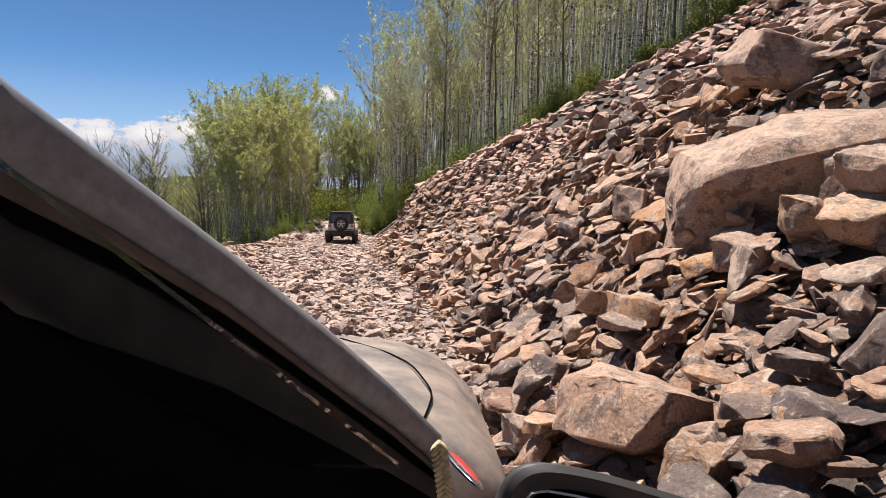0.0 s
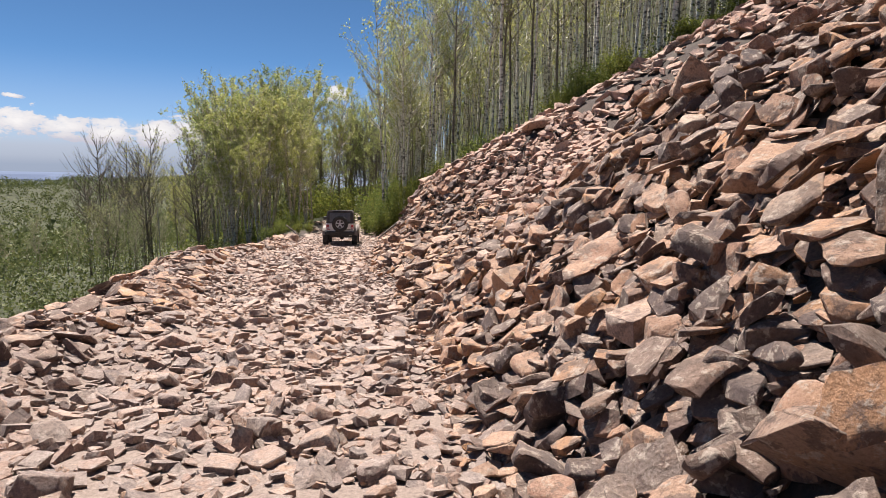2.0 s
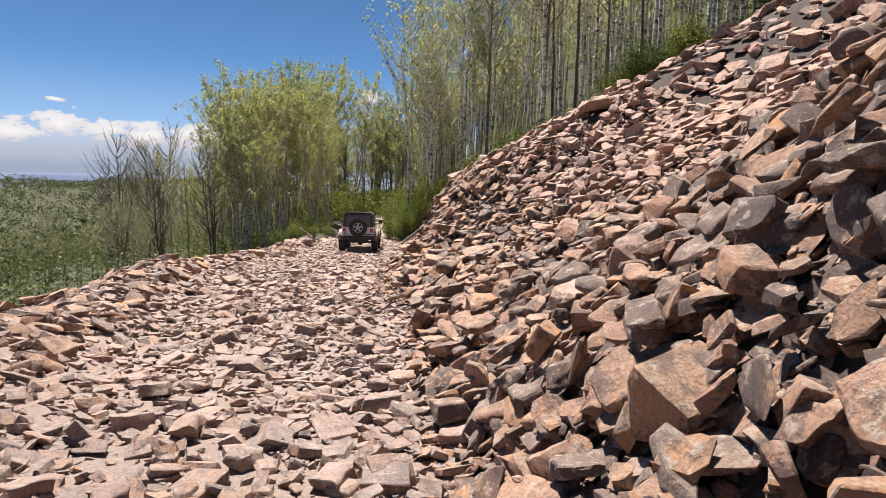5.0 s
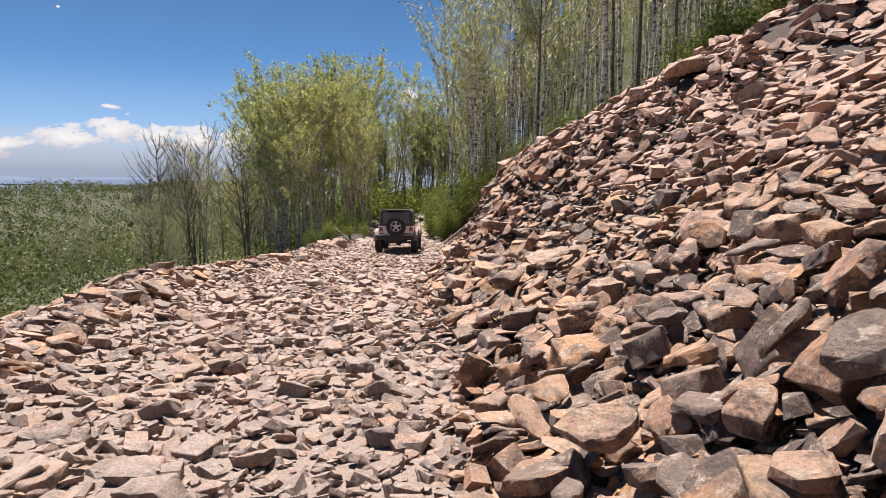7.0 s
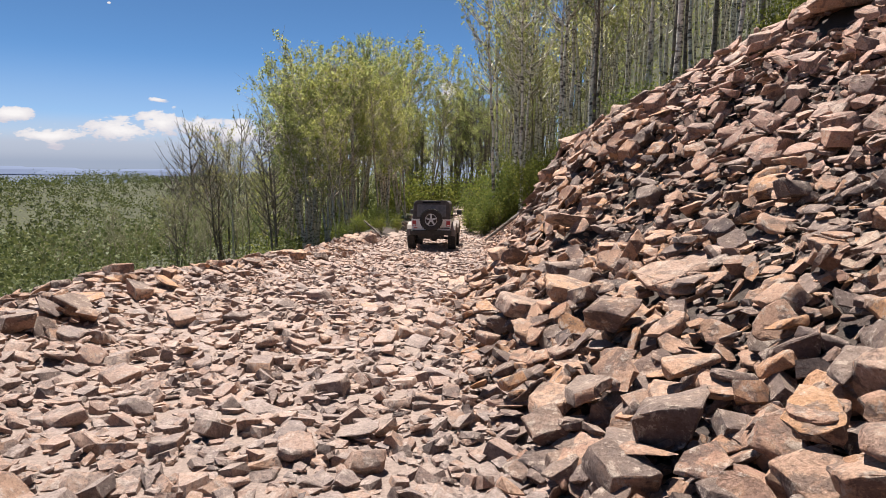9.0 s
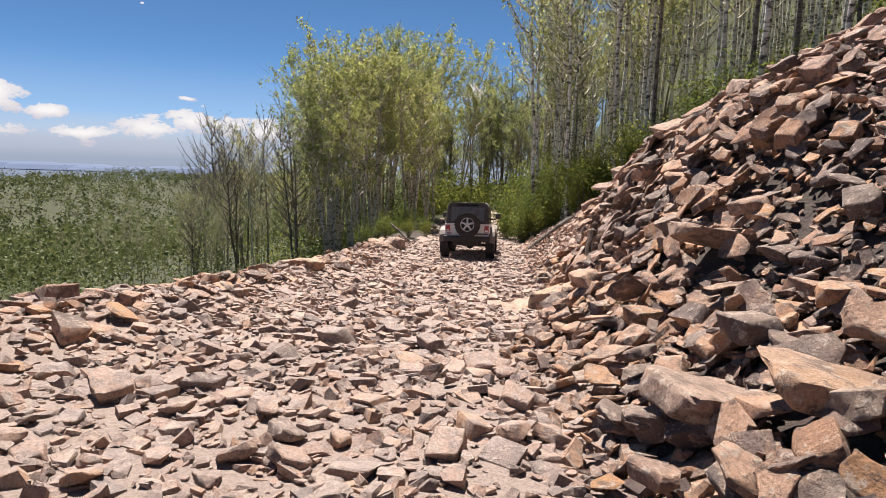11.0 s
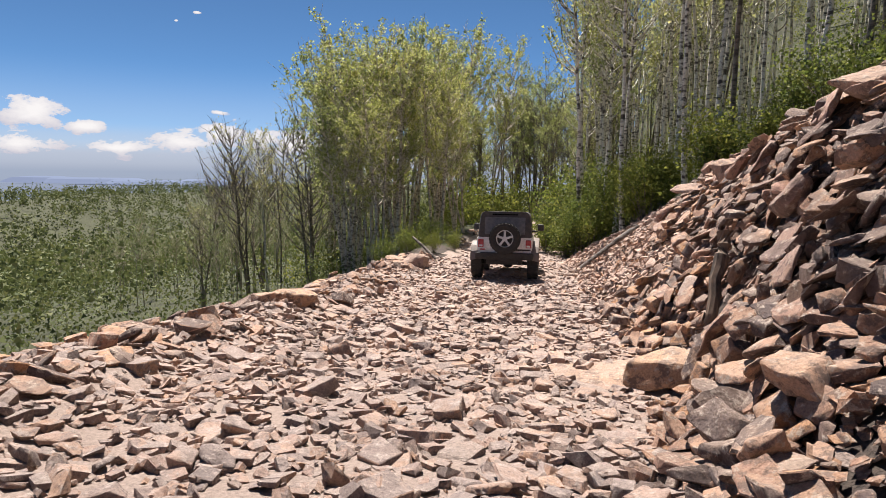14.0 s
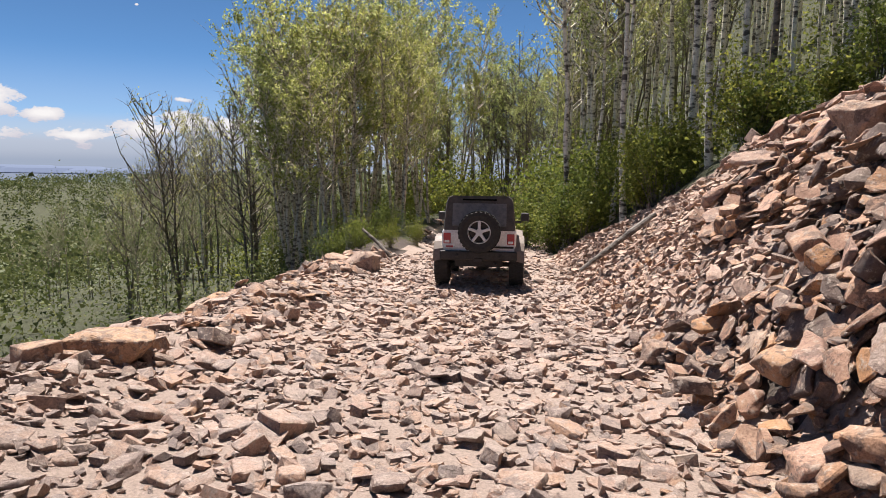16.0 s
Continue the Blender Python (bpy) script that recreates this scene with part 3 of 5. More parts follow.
def scatter(count, u, y, sizes, seed, keep, tilt, sink, gap=0.0, skew=1.0, few=2.2):
    """Places, turns and sizes of stones over a stretch of the plan."""
    r = np.random.default_rng(seed)
    yy = y[0] + (y[1] - y[0]) * r.random(count) ** skew
    uu = r.uniform(*u, count)
    ok = keep(uu, yy)
    uu, yy = uu[ok], yy[ok]
    s = sizes[0] + (sizes[1] - sizes[0]) * r.random(len(uu)) ** few
    if gap:
        cells, pick = set(), []
        for k in np.argsort(-s):
            c = (int(uu[k] // (s[k] * gap)), int(yy[k] // (s[k] * gap)), round(math.log(s[k], 1.6)))
            if c not in cells:
                cells.add(c)
                pick.append(k)
        uu, yy, s = uu[pick], yy[pick], s[pick]
    x = road_x(yy) + uu
    n = slope_normals(x, yy)
    place = np.stack([x, yy, height(x, yy)], 1) + n * (s * r.uniform(*sink, len(s)))[:, None]
    return place, turns(n, tilt, r), s, r.integers(0, len(SHAPES), len(s))


def stones(name, data, mat, parent, shapes=SHAPES, split=0.0, small=SHAPES):
    if split:
        big = data[2] > split
        stones(name, [q[~big] for q in data], mat, parent, small)
        data = [q[big] for q in data]
    place, turn, s, kind = data
    vs, fs, k0 = [], [], 0
    for k, (v, f) in enumerate(shapes):
        sel = np.where(kind == k)[0]
        if not len(sel):
            continue
        w = np.einsum("nij,vj->nvi", turn[sel] * s[sel, None, None], v) + place[sel, None]
        vs.append(w.reshape(-1, 3))
        fs.append((f[None] + (np.arange(len(sel)) * len(v))[:, None, None]).reshape(-1, 3) + k0)
        k0 += len(sel) * len(v)
    ob = raw(name, np.concatenate(vs), np.concatenate(fs), mat, parent, smooth=shapes is not SHAPES and shapes is not CHIPS and shapes is not COBBLES)
    if ob.data.polygons[0].use_smooth:
        ob.data.set_sharp_from_angle(angle=radians(32))
    return tagged(ob, kind="stuff")


# ---- single boulders ----
CLEAR = []      # where they lie, kept free of loose stones: place and reach


def boulder(x, y, z, dims, turn, seed, mat, label, rough=0.06):
    """A single large block: a hull, cut finer and roughened."""
    r = np.random.default_rng(seed)
    p = r.normal(0, 1, (22, 3))
    p = np.sign(p) * np.abs(p / np.abs(p).max(1)[:, None]) ** 0.55 * r.uniform(0.78, 1.0, (22, 1)) * [1, 1, 0.96]
    bm = hull(p * 0.5 * np.array(dims))
    bmesh.ops.dissolve_limit(bm, angle_limit=radians(14), verts=bm.verts, edges=bm.edges)
    bmesh.ops.bevel(bm, geom=list(bm.edges), offset=0.03 * max(dims), segments=2, affect="EDGES", profile=0.5, clamp_overlap=True)
    k = max(dims)
    bmesh.ops.triangulate(bm, faces=bm.faces)
    for long in (0.32, 0.17, 0.09):
        bmesh.ops.subdivide_edges(bm, edges=[e for e in bm.edges if e.calc_length() > long * k], cuts=1)
        bmesh.ops.triangulate(bm, faces=bm.faces)
    bm.normal_update()
    for v in bm.verts:
        q = v.co * (2.2 / k) + Vector((seed * 1.7, seed * 0.9, 0))
        ridge = abs(noise.noise(q * 1.6 + Vector((9, 0, 0))))
        v.co += v.normal * (noise.noise(q) * rough - ridge * rough * 0.9 + noise.noise(q * 3.4) * rough * 0.5 + noise.noise(q * 8.3) * rough * 0.3) * k
    ob = part("boulder", bm, mat, smooth=True)
    ob.data.set_sharp_from_angle(angle=radians(30))
    ob.matrix_basis = pose(x, y, z, *turn)
    return tagged(ob, label, "boulder")


def overhung(x, y, z, turn, mat, label):
    """A great block whose top juts out over a hollowed face."""
    profile = [(-0.62, 0.40), (-0.66, 0.52), (-0.50, 0.66), (0.0, 0.72), (0.55, 0.70), (0.70, 0.2), (0.66, -0.62), (0.1, -0.78), (-0.28, -0.74), (-0.40, -0.45), (-0.42, -0.1), (-0.50, 0.22)]
    bm = bmesh.new()
    loft(bm, [[Vector((xx + 0.08 * q, p * k + dy, q * k + dz)) for p, q in profile] for xx, k, dy, dz in ((-1.28, 0.55, 0.16, -0.04), (-1.16, 0.82, 0.06, -0.02), (-0.75, 0.98, 0.0, 0.0), (-0.2, 1.03, -0.03, 0.03), (0.5, 1.0, 0.05, 0.05), (1.2, 1.02, 0.0, 0.02), (1.5, 0.7, 0.1, 0.0))])
    bmesh.ops.triangulate(bm, faces=bm.faces)
    bmesh.ops.subdivide_edges(bm, edges=bm.edges, cuts=3, use_grid_fill=True)
    bmesh.ops.triangulate(bm, faces=bm.faces)
    bmesh.ops.smooth_vert(bm, verts=bm.verts, factor=0.5, use_axis_x=True, use_axis_y=True, use_axis_z=True)
    bm.normal_update()
    for v in bm.verts:
        q = v.co * 1.4 + Vector((5.3, 1.1, 0))
        v.co += v.normal * (noise.noise(q) * 0.11 + noise.noise(q * 3.1) * 0.05 + noise.noise(q * 8.3) * 0.022)
    ob = part("boulder", bm, mat, smooth=True)
    ob.data.set_sharp_from_angle(angle=radians(30))
    ob.matrix_basis = pose(x, y, z, *turn)
    return tagged(ob, label, "boulder")


def laid(x, y, lift, dims, turn, seed, mat, label, rough=0.045):
    """A boulder bedded in the ground, its middle so far above it."""
    CLEAR.append((x, y, 0.36 * max(dims[:2])))
    return boulder(x, y, float(height(x, y)) + lift, [0.9 * q for q in dims], turn, seed, mat, label, rough)


overhung(4.06, 1.62, 2.82, (4, -8, -14), M_BOULDER, "huge reddish-brown boulder with a pale flat top")
CLEAR += [(4.0, 1.5, 0.6), (3.3, 1.7, 0.35), (-0.5, 25.6, 0.5)]
laid(1.35, 26.60, 0.0, (1.3, 1.0, 0.55), (6, -10, 20), 87, M_BOULDER, "great pinkish block overhanging a dark hollow", 0.035)
laid(0.75, 25.20, 0.2, (0.95, 0.75, 0.36), (4, -16, 35), 88, M_BOULDER, "jutting brown slab over a dark hollow", 0.035)
laid(1.70, 24.20, 0.08, (1.0, 0.7, 0.40), (8, -6, 10), 89, M_BOULDER, "thick tan slab on the crest of the steep face", 0.035)
# heaped at the foot of the huge boulder
laid(3.02, 1.12, 0.18, (0.46, 0.36, 0.30), (10, -12, 25), 61, M_BOULDER, "tan wedge of rock leaning on the huge boulder")
laid(3.24, 0.88, 0.26, (0.34, 0.34, 0.42), (-8, 10, 50), 62, M_ORANGE, "rust-tan block against the huge boulder")
laid(3.36, 0.55, 0.22, (0.56, 0.46, 0.40), (12, -18, 15), 63, M_ORANGE, "rounded rust-tan boulder at the foot of the huge one")
laid(3.58, 0.74, 0.34, (0.62, 0.42, 0.30), (6, -10, 30), 64, M_BOULDER, "orange-tan slab heaped against the huge boulder")
laid(3.98, 2.75, 0.50, (1.05, 0.72, 0.62), (4, 8, 12), 4, M_BOULDER, "large tan block perched above the huge boulder", 0.035)
laid(3.78, 7.35, 0.25, (0.6, 0.4, 0.6), (10, 20, -20), 5, M_BOULDER, "pointed tan block on the rock slope")
laid(2.14, 0.22, 0.06, (1.05, 0.85, 0.5), (-8, 14, 20), 6, M_STONE, "dark weathered slab at the foot of the slope")
laid(1.68, 0.86, 0.08, (0.52, 0.38, 0.28), (0, 8, 30), 7, M_RUBBLE, "pale grey wedge of rock beside the track")
laid(2.40, -0.55, 0.10, (0.26, 0.32, 0.34), (12, 20, -35), 65, M_ORANGE, "small upright orange slab in the rocks")
laid(2.16, -0.36, 0.10, (0.34, 0.28, 0.30), (0, 10, 20), 66, M_ORANGE, "rough tan block at the foot of the slope")
laid(2.55, -0.48, 0.12, (0.46, 0.34, 0.22), (8, 12, 10), 67, M_STONE, "black vesicular slab in the rocks")
laid(2.74, 2.24, 0.18, (0.46, 0.38, 0.40), (5, -8, 12), 68, M_STONE, "square dark-faced block in the slope")
laid(2.92, 2.98, 0.22, (0.48, 0.40, 0.44), (-6, 14, 40), 69, M_BOULDER, "tan block split down its face")
laid(2.34, 2.48, 0.12, (0.64, 0.42, 0.28), (4, 16, 8), 70, M_BOULDER, "long brown slab above smaller stones")
laid(2.36, 1.86, 0.12, (0.54, 0.40, 0.24), (-6, 18, 30), 71, M_ORANGE, "flat orange-tan slab in the slope")
laid(2.52, 6.15, 0.14, (0.9, 0.46, 0.22), (10, -24, 28), 72, M_STONE, "long maroon slab jutting from the slope")
laid(2.30, 4.40, 0.16, (0.44, 0.32, 0.24), (0, -18, 25), 73, M_RUBBLE, "pale tan slab lying on darker stones")
laid(3.20, 4.65, 0.20, (0.95, 0.55, 0.26), (6, -22, 35), 74, M_STONE, "great grey-purple slab over a dark hollow")
laid(1.95, 7.60, 0.10, (0.55, 0.45, 0.40), (20, -15, 30), 21, M_ORANGE, "rust-stained block at the foot of the slope")
laid(1.92, 9.82, 0.16, (0.60, 0.42, 0.30), (6, -14, 20), 75, M_RUBBLE, "pale crusted oval stone at the foot of the slope")
laid(1.60, 10.15, 0.08, (0.48, 0.42, 0.26), (0, 6, 15), 76, M_ORANGE, "smooth orange-brown stone at the foot of the slope")
laid(2.18, 9.42, 0.14, (0.42, 0.30, 0.50), (16, -22, 40), 78, M_UPPER, "upright brown block leaning on the foot of the slope", 0.06)
laid(2.00, 10.65, 0.16, (0.42, 0.38, 0.38), (8, 10, 20), 9, M_STONE, "dark square block at the foot of the slope")
laid(1.26, 12.75, 0.14, (0.50, 0.46, 0.50), (5, -6, 15), 8, M_STONE, "upright brown block streaked with white")
laid(1.55, 13.10, 0.12, (0.40, 0.34, 0.30), (0, 12, 35), 78, M_ORANGE, "tan squarish stone in pale rubble")
laid(1.96, 12.80, 0.14, (0.44, 0.40, 0.28), (8, 0, 10), 79, M_BOULDER, "rounded tan stone in the slope")
laid(1.66, 14.30, 0.14, (0.44, 0.38, 0.46), (4, -12, 25), 80, M_BOULDER, "upright tan stone in the slope")
laid(0.80, 16.70, 0.14, (0.52, 0.44, 0.34), (15, -20, 25), 10, M_ORANGE, "bright rust-orange block of rock")
laid(1.30, 17.05, 0.16, (0.85, 0.50, 0.24), (6, -12, 20), 81, M_BOULDER, "long tan slab beside an orange block")
laid(0.10, 18.30, 0.12, (1.05, 0.80, 0.30), (0, 14, 35), 15, M_BOULDER, "flat tan slab beside the track", 0.03)
laid(0.60, 17.70, 0.14, (1.0, 0.70, 0.28), (4, 10, 10), 82, M_ORANGE, "broad orange-tan slab leaning down the slope", 0.03)
laid(0.64, 20.78, 0.16, (1.15, 0.85, 0.30), (0, 8, 20), 14, M_BOULDER, "broad tan slab overhanging a dark hollow", 0.03)
for fx, fy, lift, dims, turn, q in ((0.52, 21.32, 0.02, (0.42, 0.30, 0.16), (12, -30, 15), 61), (0.78, 21.28, 0.06, (0.50, 0.34, 0.18), (-10, -35, 70), 62), (0.36, 20.62, 0.0, (0.40, 0.30, 0.14), (8, -34, 130), 63), (0.50, 20.36, 0.02, (0.46, 0.28, 0.20), (-6, -30, 40), 64), (0.40, 20.98, 0.02, (0.38, 0.26, 0.18), (14, -28, 100), 65), (0.66, 20.24, 0.04, (0.40, 0.32, 0.16), (10, -36, 160), 66)):
    laid(fx, fy, lift, dims, turn, q, M_STONE, "brown rock wedged beside the overhanging slab")
laid(-0.15, 20.05, 0.12, (0.40, 0.36, 0.36), (10, 6, 40), 83, M_ORANGE, "tan block at the foot of the slope")
laid(4.45, 22.20, 0.30, (1.7, 0.95, 0.40), (4, -10, 15), 84, M_BOULDER, "great flat slab on the crest of the slope", 0.03)
laid(0.62, 26.40, -0.08, (0.62, 0.5, 0.46), (10, 15, 25), 43, M_BOULDER, "pale squarish block on the edge of the slope")
laid(-0.92, 24.60, 0.20, (1.0, 1.15, 0.34), (2, -16, 32), 16, M_ORANGE, "flat orange-tan slab tilted towards the track", 0.03)
laid(-1.66, 25.10, -0.04, (1.15, 1.4, 0.26), (3, -7, 10), 17, M_BOULDER, "flat pale dusty slab sunk in the track", 0.025)
laid(-0.74, 28.10, 0.14, (0.66, 0.46, 0.30), (8, -12, 30), 85, M_ORANGE, "rust-tan slab at the foot of the steep rocks")
laid(-1.38, 30.30, 0.16, (0.62, 0.5, 0.42), (0, 6, 12), 18, M_BOULDER, "tan block at the edge of the track")
laid(0.62, 30.30, 0.22, (1.15, 0.85, 0.66), (6, -8, 20), 86, M_BOULDER, "large lichen-spotted block in the steep rocks")
laid(-7.45, 37.60, 0.12, (1.15, 0.8, 0.65), (0, 0, 8), 19, M_BOULDER, "dark-topped square boulder on the outer bank")
laid(-8.30, 38.40, 0.0, (0.9, 0.7, 0.45), (0, 8, -20), 20, M_BOULDER, "pale boulder on the outer bank")
laid(-6.85, 28.20, 0.10, (0.95, 0.65, 0.38), (0, 6, 30), 22, M_ORANGE, "orange-tan slab on the outer bank")


def clear(u, y):
    x = road_x(y) + u
    return np.all([(x - a) ** 2 + (y - b) ** 2 > (0.7 * c) ** 2 for a, b, c in CLEAR], axis=0)


def on_slope(u, y):
    return clear(u, y) & (y < wood_edge(np.maximum(u, 2)) + np.sin(u * 2.1) * 0.8) & (u > toe(y) - 0.1)


def on_road(u, y):
    return clear(u, y) & (u > np.where(y > 40, -2.1, -5.2) + 0.8 * np.sin(y * 0.9)) & (u < toe(y) + 0.5)


talus = tagged(new("talus_slope"), "steep slope of broken reddish-brown rock slabs", "rock slope", kind="structure")
track = tagged(new("rock_track"), "rough track of dusty pale broken stones", "track", kind="structure")


def loose(name, data, mat, parent, shapes, limit=300):
    """Single stones, each an object of its own on one of the shared shapes."""
    place, turn, s, kind = data
    meshes = {}
    for k in range(min(limit, len(s))):
        q = int(kind[k])
        if q not in meshes:
            ob = raw(name, *shapes[q], mat, parent, smooth=True)
            ob.data.set_sharp_from_angle(angle=radians(32))
            meshes[q] = ob.data
        else:
            ob = new(name, meshes[q])
            ob.parent = parent
        ob.matrix_basis = Matrix.Translation(place[k]) @ Matrix(turn[k].tolist()).to_4x4() @ Matrix.Scale(s[k], 4)


def foot(u, y):
    """Where the slope runs out in small pale rubble beside the far track."""
    return (y > 30.5 + np.sin(u * 3.1)) & (u < toe(y) + 0.7 + 0.35 * (y - 30) + np.sin(y * 1.3) * 0.5) & (u < toe(y) + 3.4)


def rubble(u, y):
    return on_slope(u, y) & foot(u, y)


def near_slope(u, y):
    return on_slope(u, y) & (u < 9) & ~foot(u, y)


def steep_face(u, y):
    return near_slope(u, y) & (steep(y) > 0.95) & (u < toe(y) + 3.4)


def far_slope(u, y):
    return on_slope(u, y) & (u >= 7.2)


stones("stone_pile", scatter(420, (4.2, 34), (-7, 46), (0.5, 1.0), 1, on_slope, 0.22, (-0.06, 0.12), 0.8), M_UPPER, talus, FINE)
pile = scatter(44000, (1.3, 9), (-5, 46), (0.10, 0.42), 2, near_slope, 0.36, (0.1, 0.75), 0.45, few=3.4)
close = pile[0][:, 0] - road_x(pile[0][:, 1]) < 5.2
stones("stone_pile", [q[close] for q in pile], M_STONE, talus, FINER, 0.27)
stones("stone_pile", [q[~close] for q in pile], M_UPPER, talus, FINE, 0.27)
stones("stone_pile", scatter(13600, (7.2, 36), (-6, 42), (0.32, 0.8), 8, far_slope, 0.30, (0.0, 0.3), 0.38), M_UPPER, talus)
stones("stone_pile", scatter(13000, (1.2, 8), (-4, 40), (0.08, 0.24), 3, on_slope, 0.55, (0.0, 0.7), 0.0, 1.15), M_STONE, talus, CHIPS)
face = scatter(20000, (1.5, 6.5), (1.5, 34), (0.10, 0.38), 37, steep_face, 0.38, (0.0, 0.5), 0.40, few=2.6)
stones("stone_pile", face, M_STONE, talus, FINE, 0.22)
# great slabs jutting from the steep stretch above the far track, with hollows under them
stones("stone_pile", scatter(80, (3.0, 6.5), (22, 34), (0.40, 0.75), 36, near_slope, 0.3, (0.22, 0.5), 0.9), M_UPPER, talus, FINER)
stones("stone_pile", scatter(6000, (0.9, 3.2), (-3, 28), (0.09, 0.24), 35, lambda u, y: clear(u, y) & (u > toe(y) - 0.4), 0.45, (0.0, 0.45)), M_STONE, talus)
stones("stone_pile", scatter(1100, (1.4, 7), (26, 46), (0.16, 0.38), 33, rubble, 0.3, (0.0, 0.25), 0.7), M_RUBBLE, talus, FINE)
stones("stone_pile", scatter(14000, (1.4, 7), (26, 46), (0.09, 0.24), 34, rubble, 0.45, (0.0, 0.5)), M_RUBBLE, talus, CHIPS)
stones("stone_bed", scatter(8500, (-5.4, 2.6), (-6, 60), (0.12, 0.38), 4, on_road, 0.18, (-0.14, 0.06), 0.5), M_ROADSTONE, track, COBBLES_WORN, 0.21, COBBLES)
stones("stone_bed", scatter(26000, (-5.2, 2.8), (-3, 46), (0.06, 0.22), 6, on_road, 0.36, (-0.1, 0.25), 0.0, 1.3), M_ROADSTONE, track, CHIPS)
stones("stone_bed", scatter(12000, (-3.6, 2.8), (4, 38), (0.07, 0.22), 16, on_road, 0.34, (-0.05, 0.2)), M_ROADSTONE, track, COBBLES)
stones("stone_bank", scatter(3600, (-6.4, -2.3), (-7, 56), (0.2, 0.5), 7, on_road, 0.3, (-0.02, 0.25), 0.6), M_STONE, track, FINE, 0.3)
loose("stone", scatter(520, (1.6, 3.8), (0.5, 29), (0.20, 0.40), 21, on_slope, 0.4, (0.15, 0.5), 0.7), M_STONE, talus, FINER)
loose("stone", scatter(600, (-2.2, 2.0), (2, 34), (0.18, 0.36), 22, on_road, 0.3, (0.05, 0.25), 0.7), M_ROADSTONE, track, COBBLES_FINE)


# ---- trees ----
def leaf_blades(centres, size, r):
    n = len(centres)
    a, b = r.normal(0, 1, (n, 3)), r.normal(0, 1, (n, 3))
    a /= np.linalg.norm(a, axis=1)[:, None]
    b -= (a * b).sum(1)[:, None] * a
    b /= np.linalg.norm(b, axis=1)[:, None]
    s = size * r.uniform(0.7, 1.4, (n, 1))
    v = np.stack([centres - a * s, centres + a * s * 0.7 + b * s * 0.8, centres + a * s * 0.7 - b * s * 0.8], 1).reshape(-1, 3)
    return v, np.arange(3 * n).reshape(-1, 3)


PARTS = {}      # the vertices and faces of each tree's wood and leaves


def aspen(seed, tall, leaves, first=0.3, spread_=0.2, girth=0.10, leaf=0.075, bark=None, foliage=None, stems=1, limbs=2.0, twigs=3, lean_=0.085, loose_=0.11, stout=1.0, rise=0.45, tufts=1.0, label=""):
    """Slender upswept tree: tapered stems, limbs with twigs, and a crown of loose leaves."""
    r = np.random.default_rng(seed)
    wood, tips = [], []
    for s in range(stems):
        hh = tall * r.uniform(0.8, 1.0) if s else tall
        lean = r.normal(0, 0.025, 2) + (r.normal(0, lean_, 2) if stems > 1 else 0)
        z = np.linspace(-0.4, hh, 12)
        wig = np.cumsum(r.normal(0, 0.035, (12, 2)), 0) * (hh / 12)
        pts = np.stack([z * lean[0] + wig[:, 0] * (z > 0), z * lean[1] + wig[:, 1] * (z > 0), z], 1)
        rad = girth * (1 - 0.93 * np.clip(z / hh, 0, 1) ** 0.9) + 0.008
        rad[0] *= 1.25
        wood.append(tube_arrays(pts, rad, 6))
        for k in range(int(hh * limbs)):
            f = first + (0.97 - first) * r.random() ** 0.8
            at = np.array([np.interp(f * hh, z, pts[:, q]) for q in range(3)])
            ang = r.uniform(0, 2 * math.pi)
            q = (f - first) / (1 - first)
            ln = hh * spread_ * (0.35 + 1.0 * math.sin(math.pi * min(1.0, q * 0.75 + 0.12)) * (1.05 - 0.75 * q)) * r.uniform(0.6, 1.25) + 0.3
            t = np.linspace(0, 1, 5)[:, None]
            out = np.array([math.cos(ang), math.sin(ang), 0.0])
            limb = at + out * ln * (t * 0.72 - 0.1 * t * t) + np.array([0, 0, 1.0]) * ln * (0.42 * t + rise * t * t) + np.cumsum(r.normal(0, 0.03, (5, 3)), 0) * ln * t
            wood.append(tube_arrays(limb, (0.03 + 0.02 * (1 - f)) * np.linspace(1, 0.25, 5) * (stout * tall / 12), 3))
            for w in range(twigs):
                q = r.uniform(0.3, 1.0)
                base = limb[0] * 0 + np.array([np.interp(q, t[:, 0], limb[:, c]) for c in range(3)])
                tip = base + (r.normal(0, 0.35, 3) + [out[0] * 0.3, out[1] * 0.3, 0.6]) * ln * 0.35
                wood.append(tube_arrays(np.stack([base, (base + tip) / 2 + r.normal(0, 0.03, 3), tip]), np.array([0.011, 0.008, 0.004]) * (stout * tall / 12), 3))
                tips += [base, tip, (base + tip) / 2]
            tips += [limb[3], limb[4]]
    tree = new("aspen_tree")
    v, f = joined(wood)
    raw("trunk", v, f, bark or M_BARK, tree, smooth=True)
    PARTS[tree.name] = [(v, f)]
    if leaves:
        tips = np.array(tips)[r.random(len(tips)) < tufts]
        c = tips[r.integers(0, len(tips), leaves)] + r.normal(0, loose_ * tall / 12, (leaves, 3))
        v, f = leaf_blades(c, leaf, r)
        raw("crown", v, f, foliage or M_LEAF, tree)
        PARTS[tree.name].append((v[:9000], f[:3000]))
    return tagged(tree, label or "slender pale-barked aspen with sparse young yellow-green leaves", "tree")


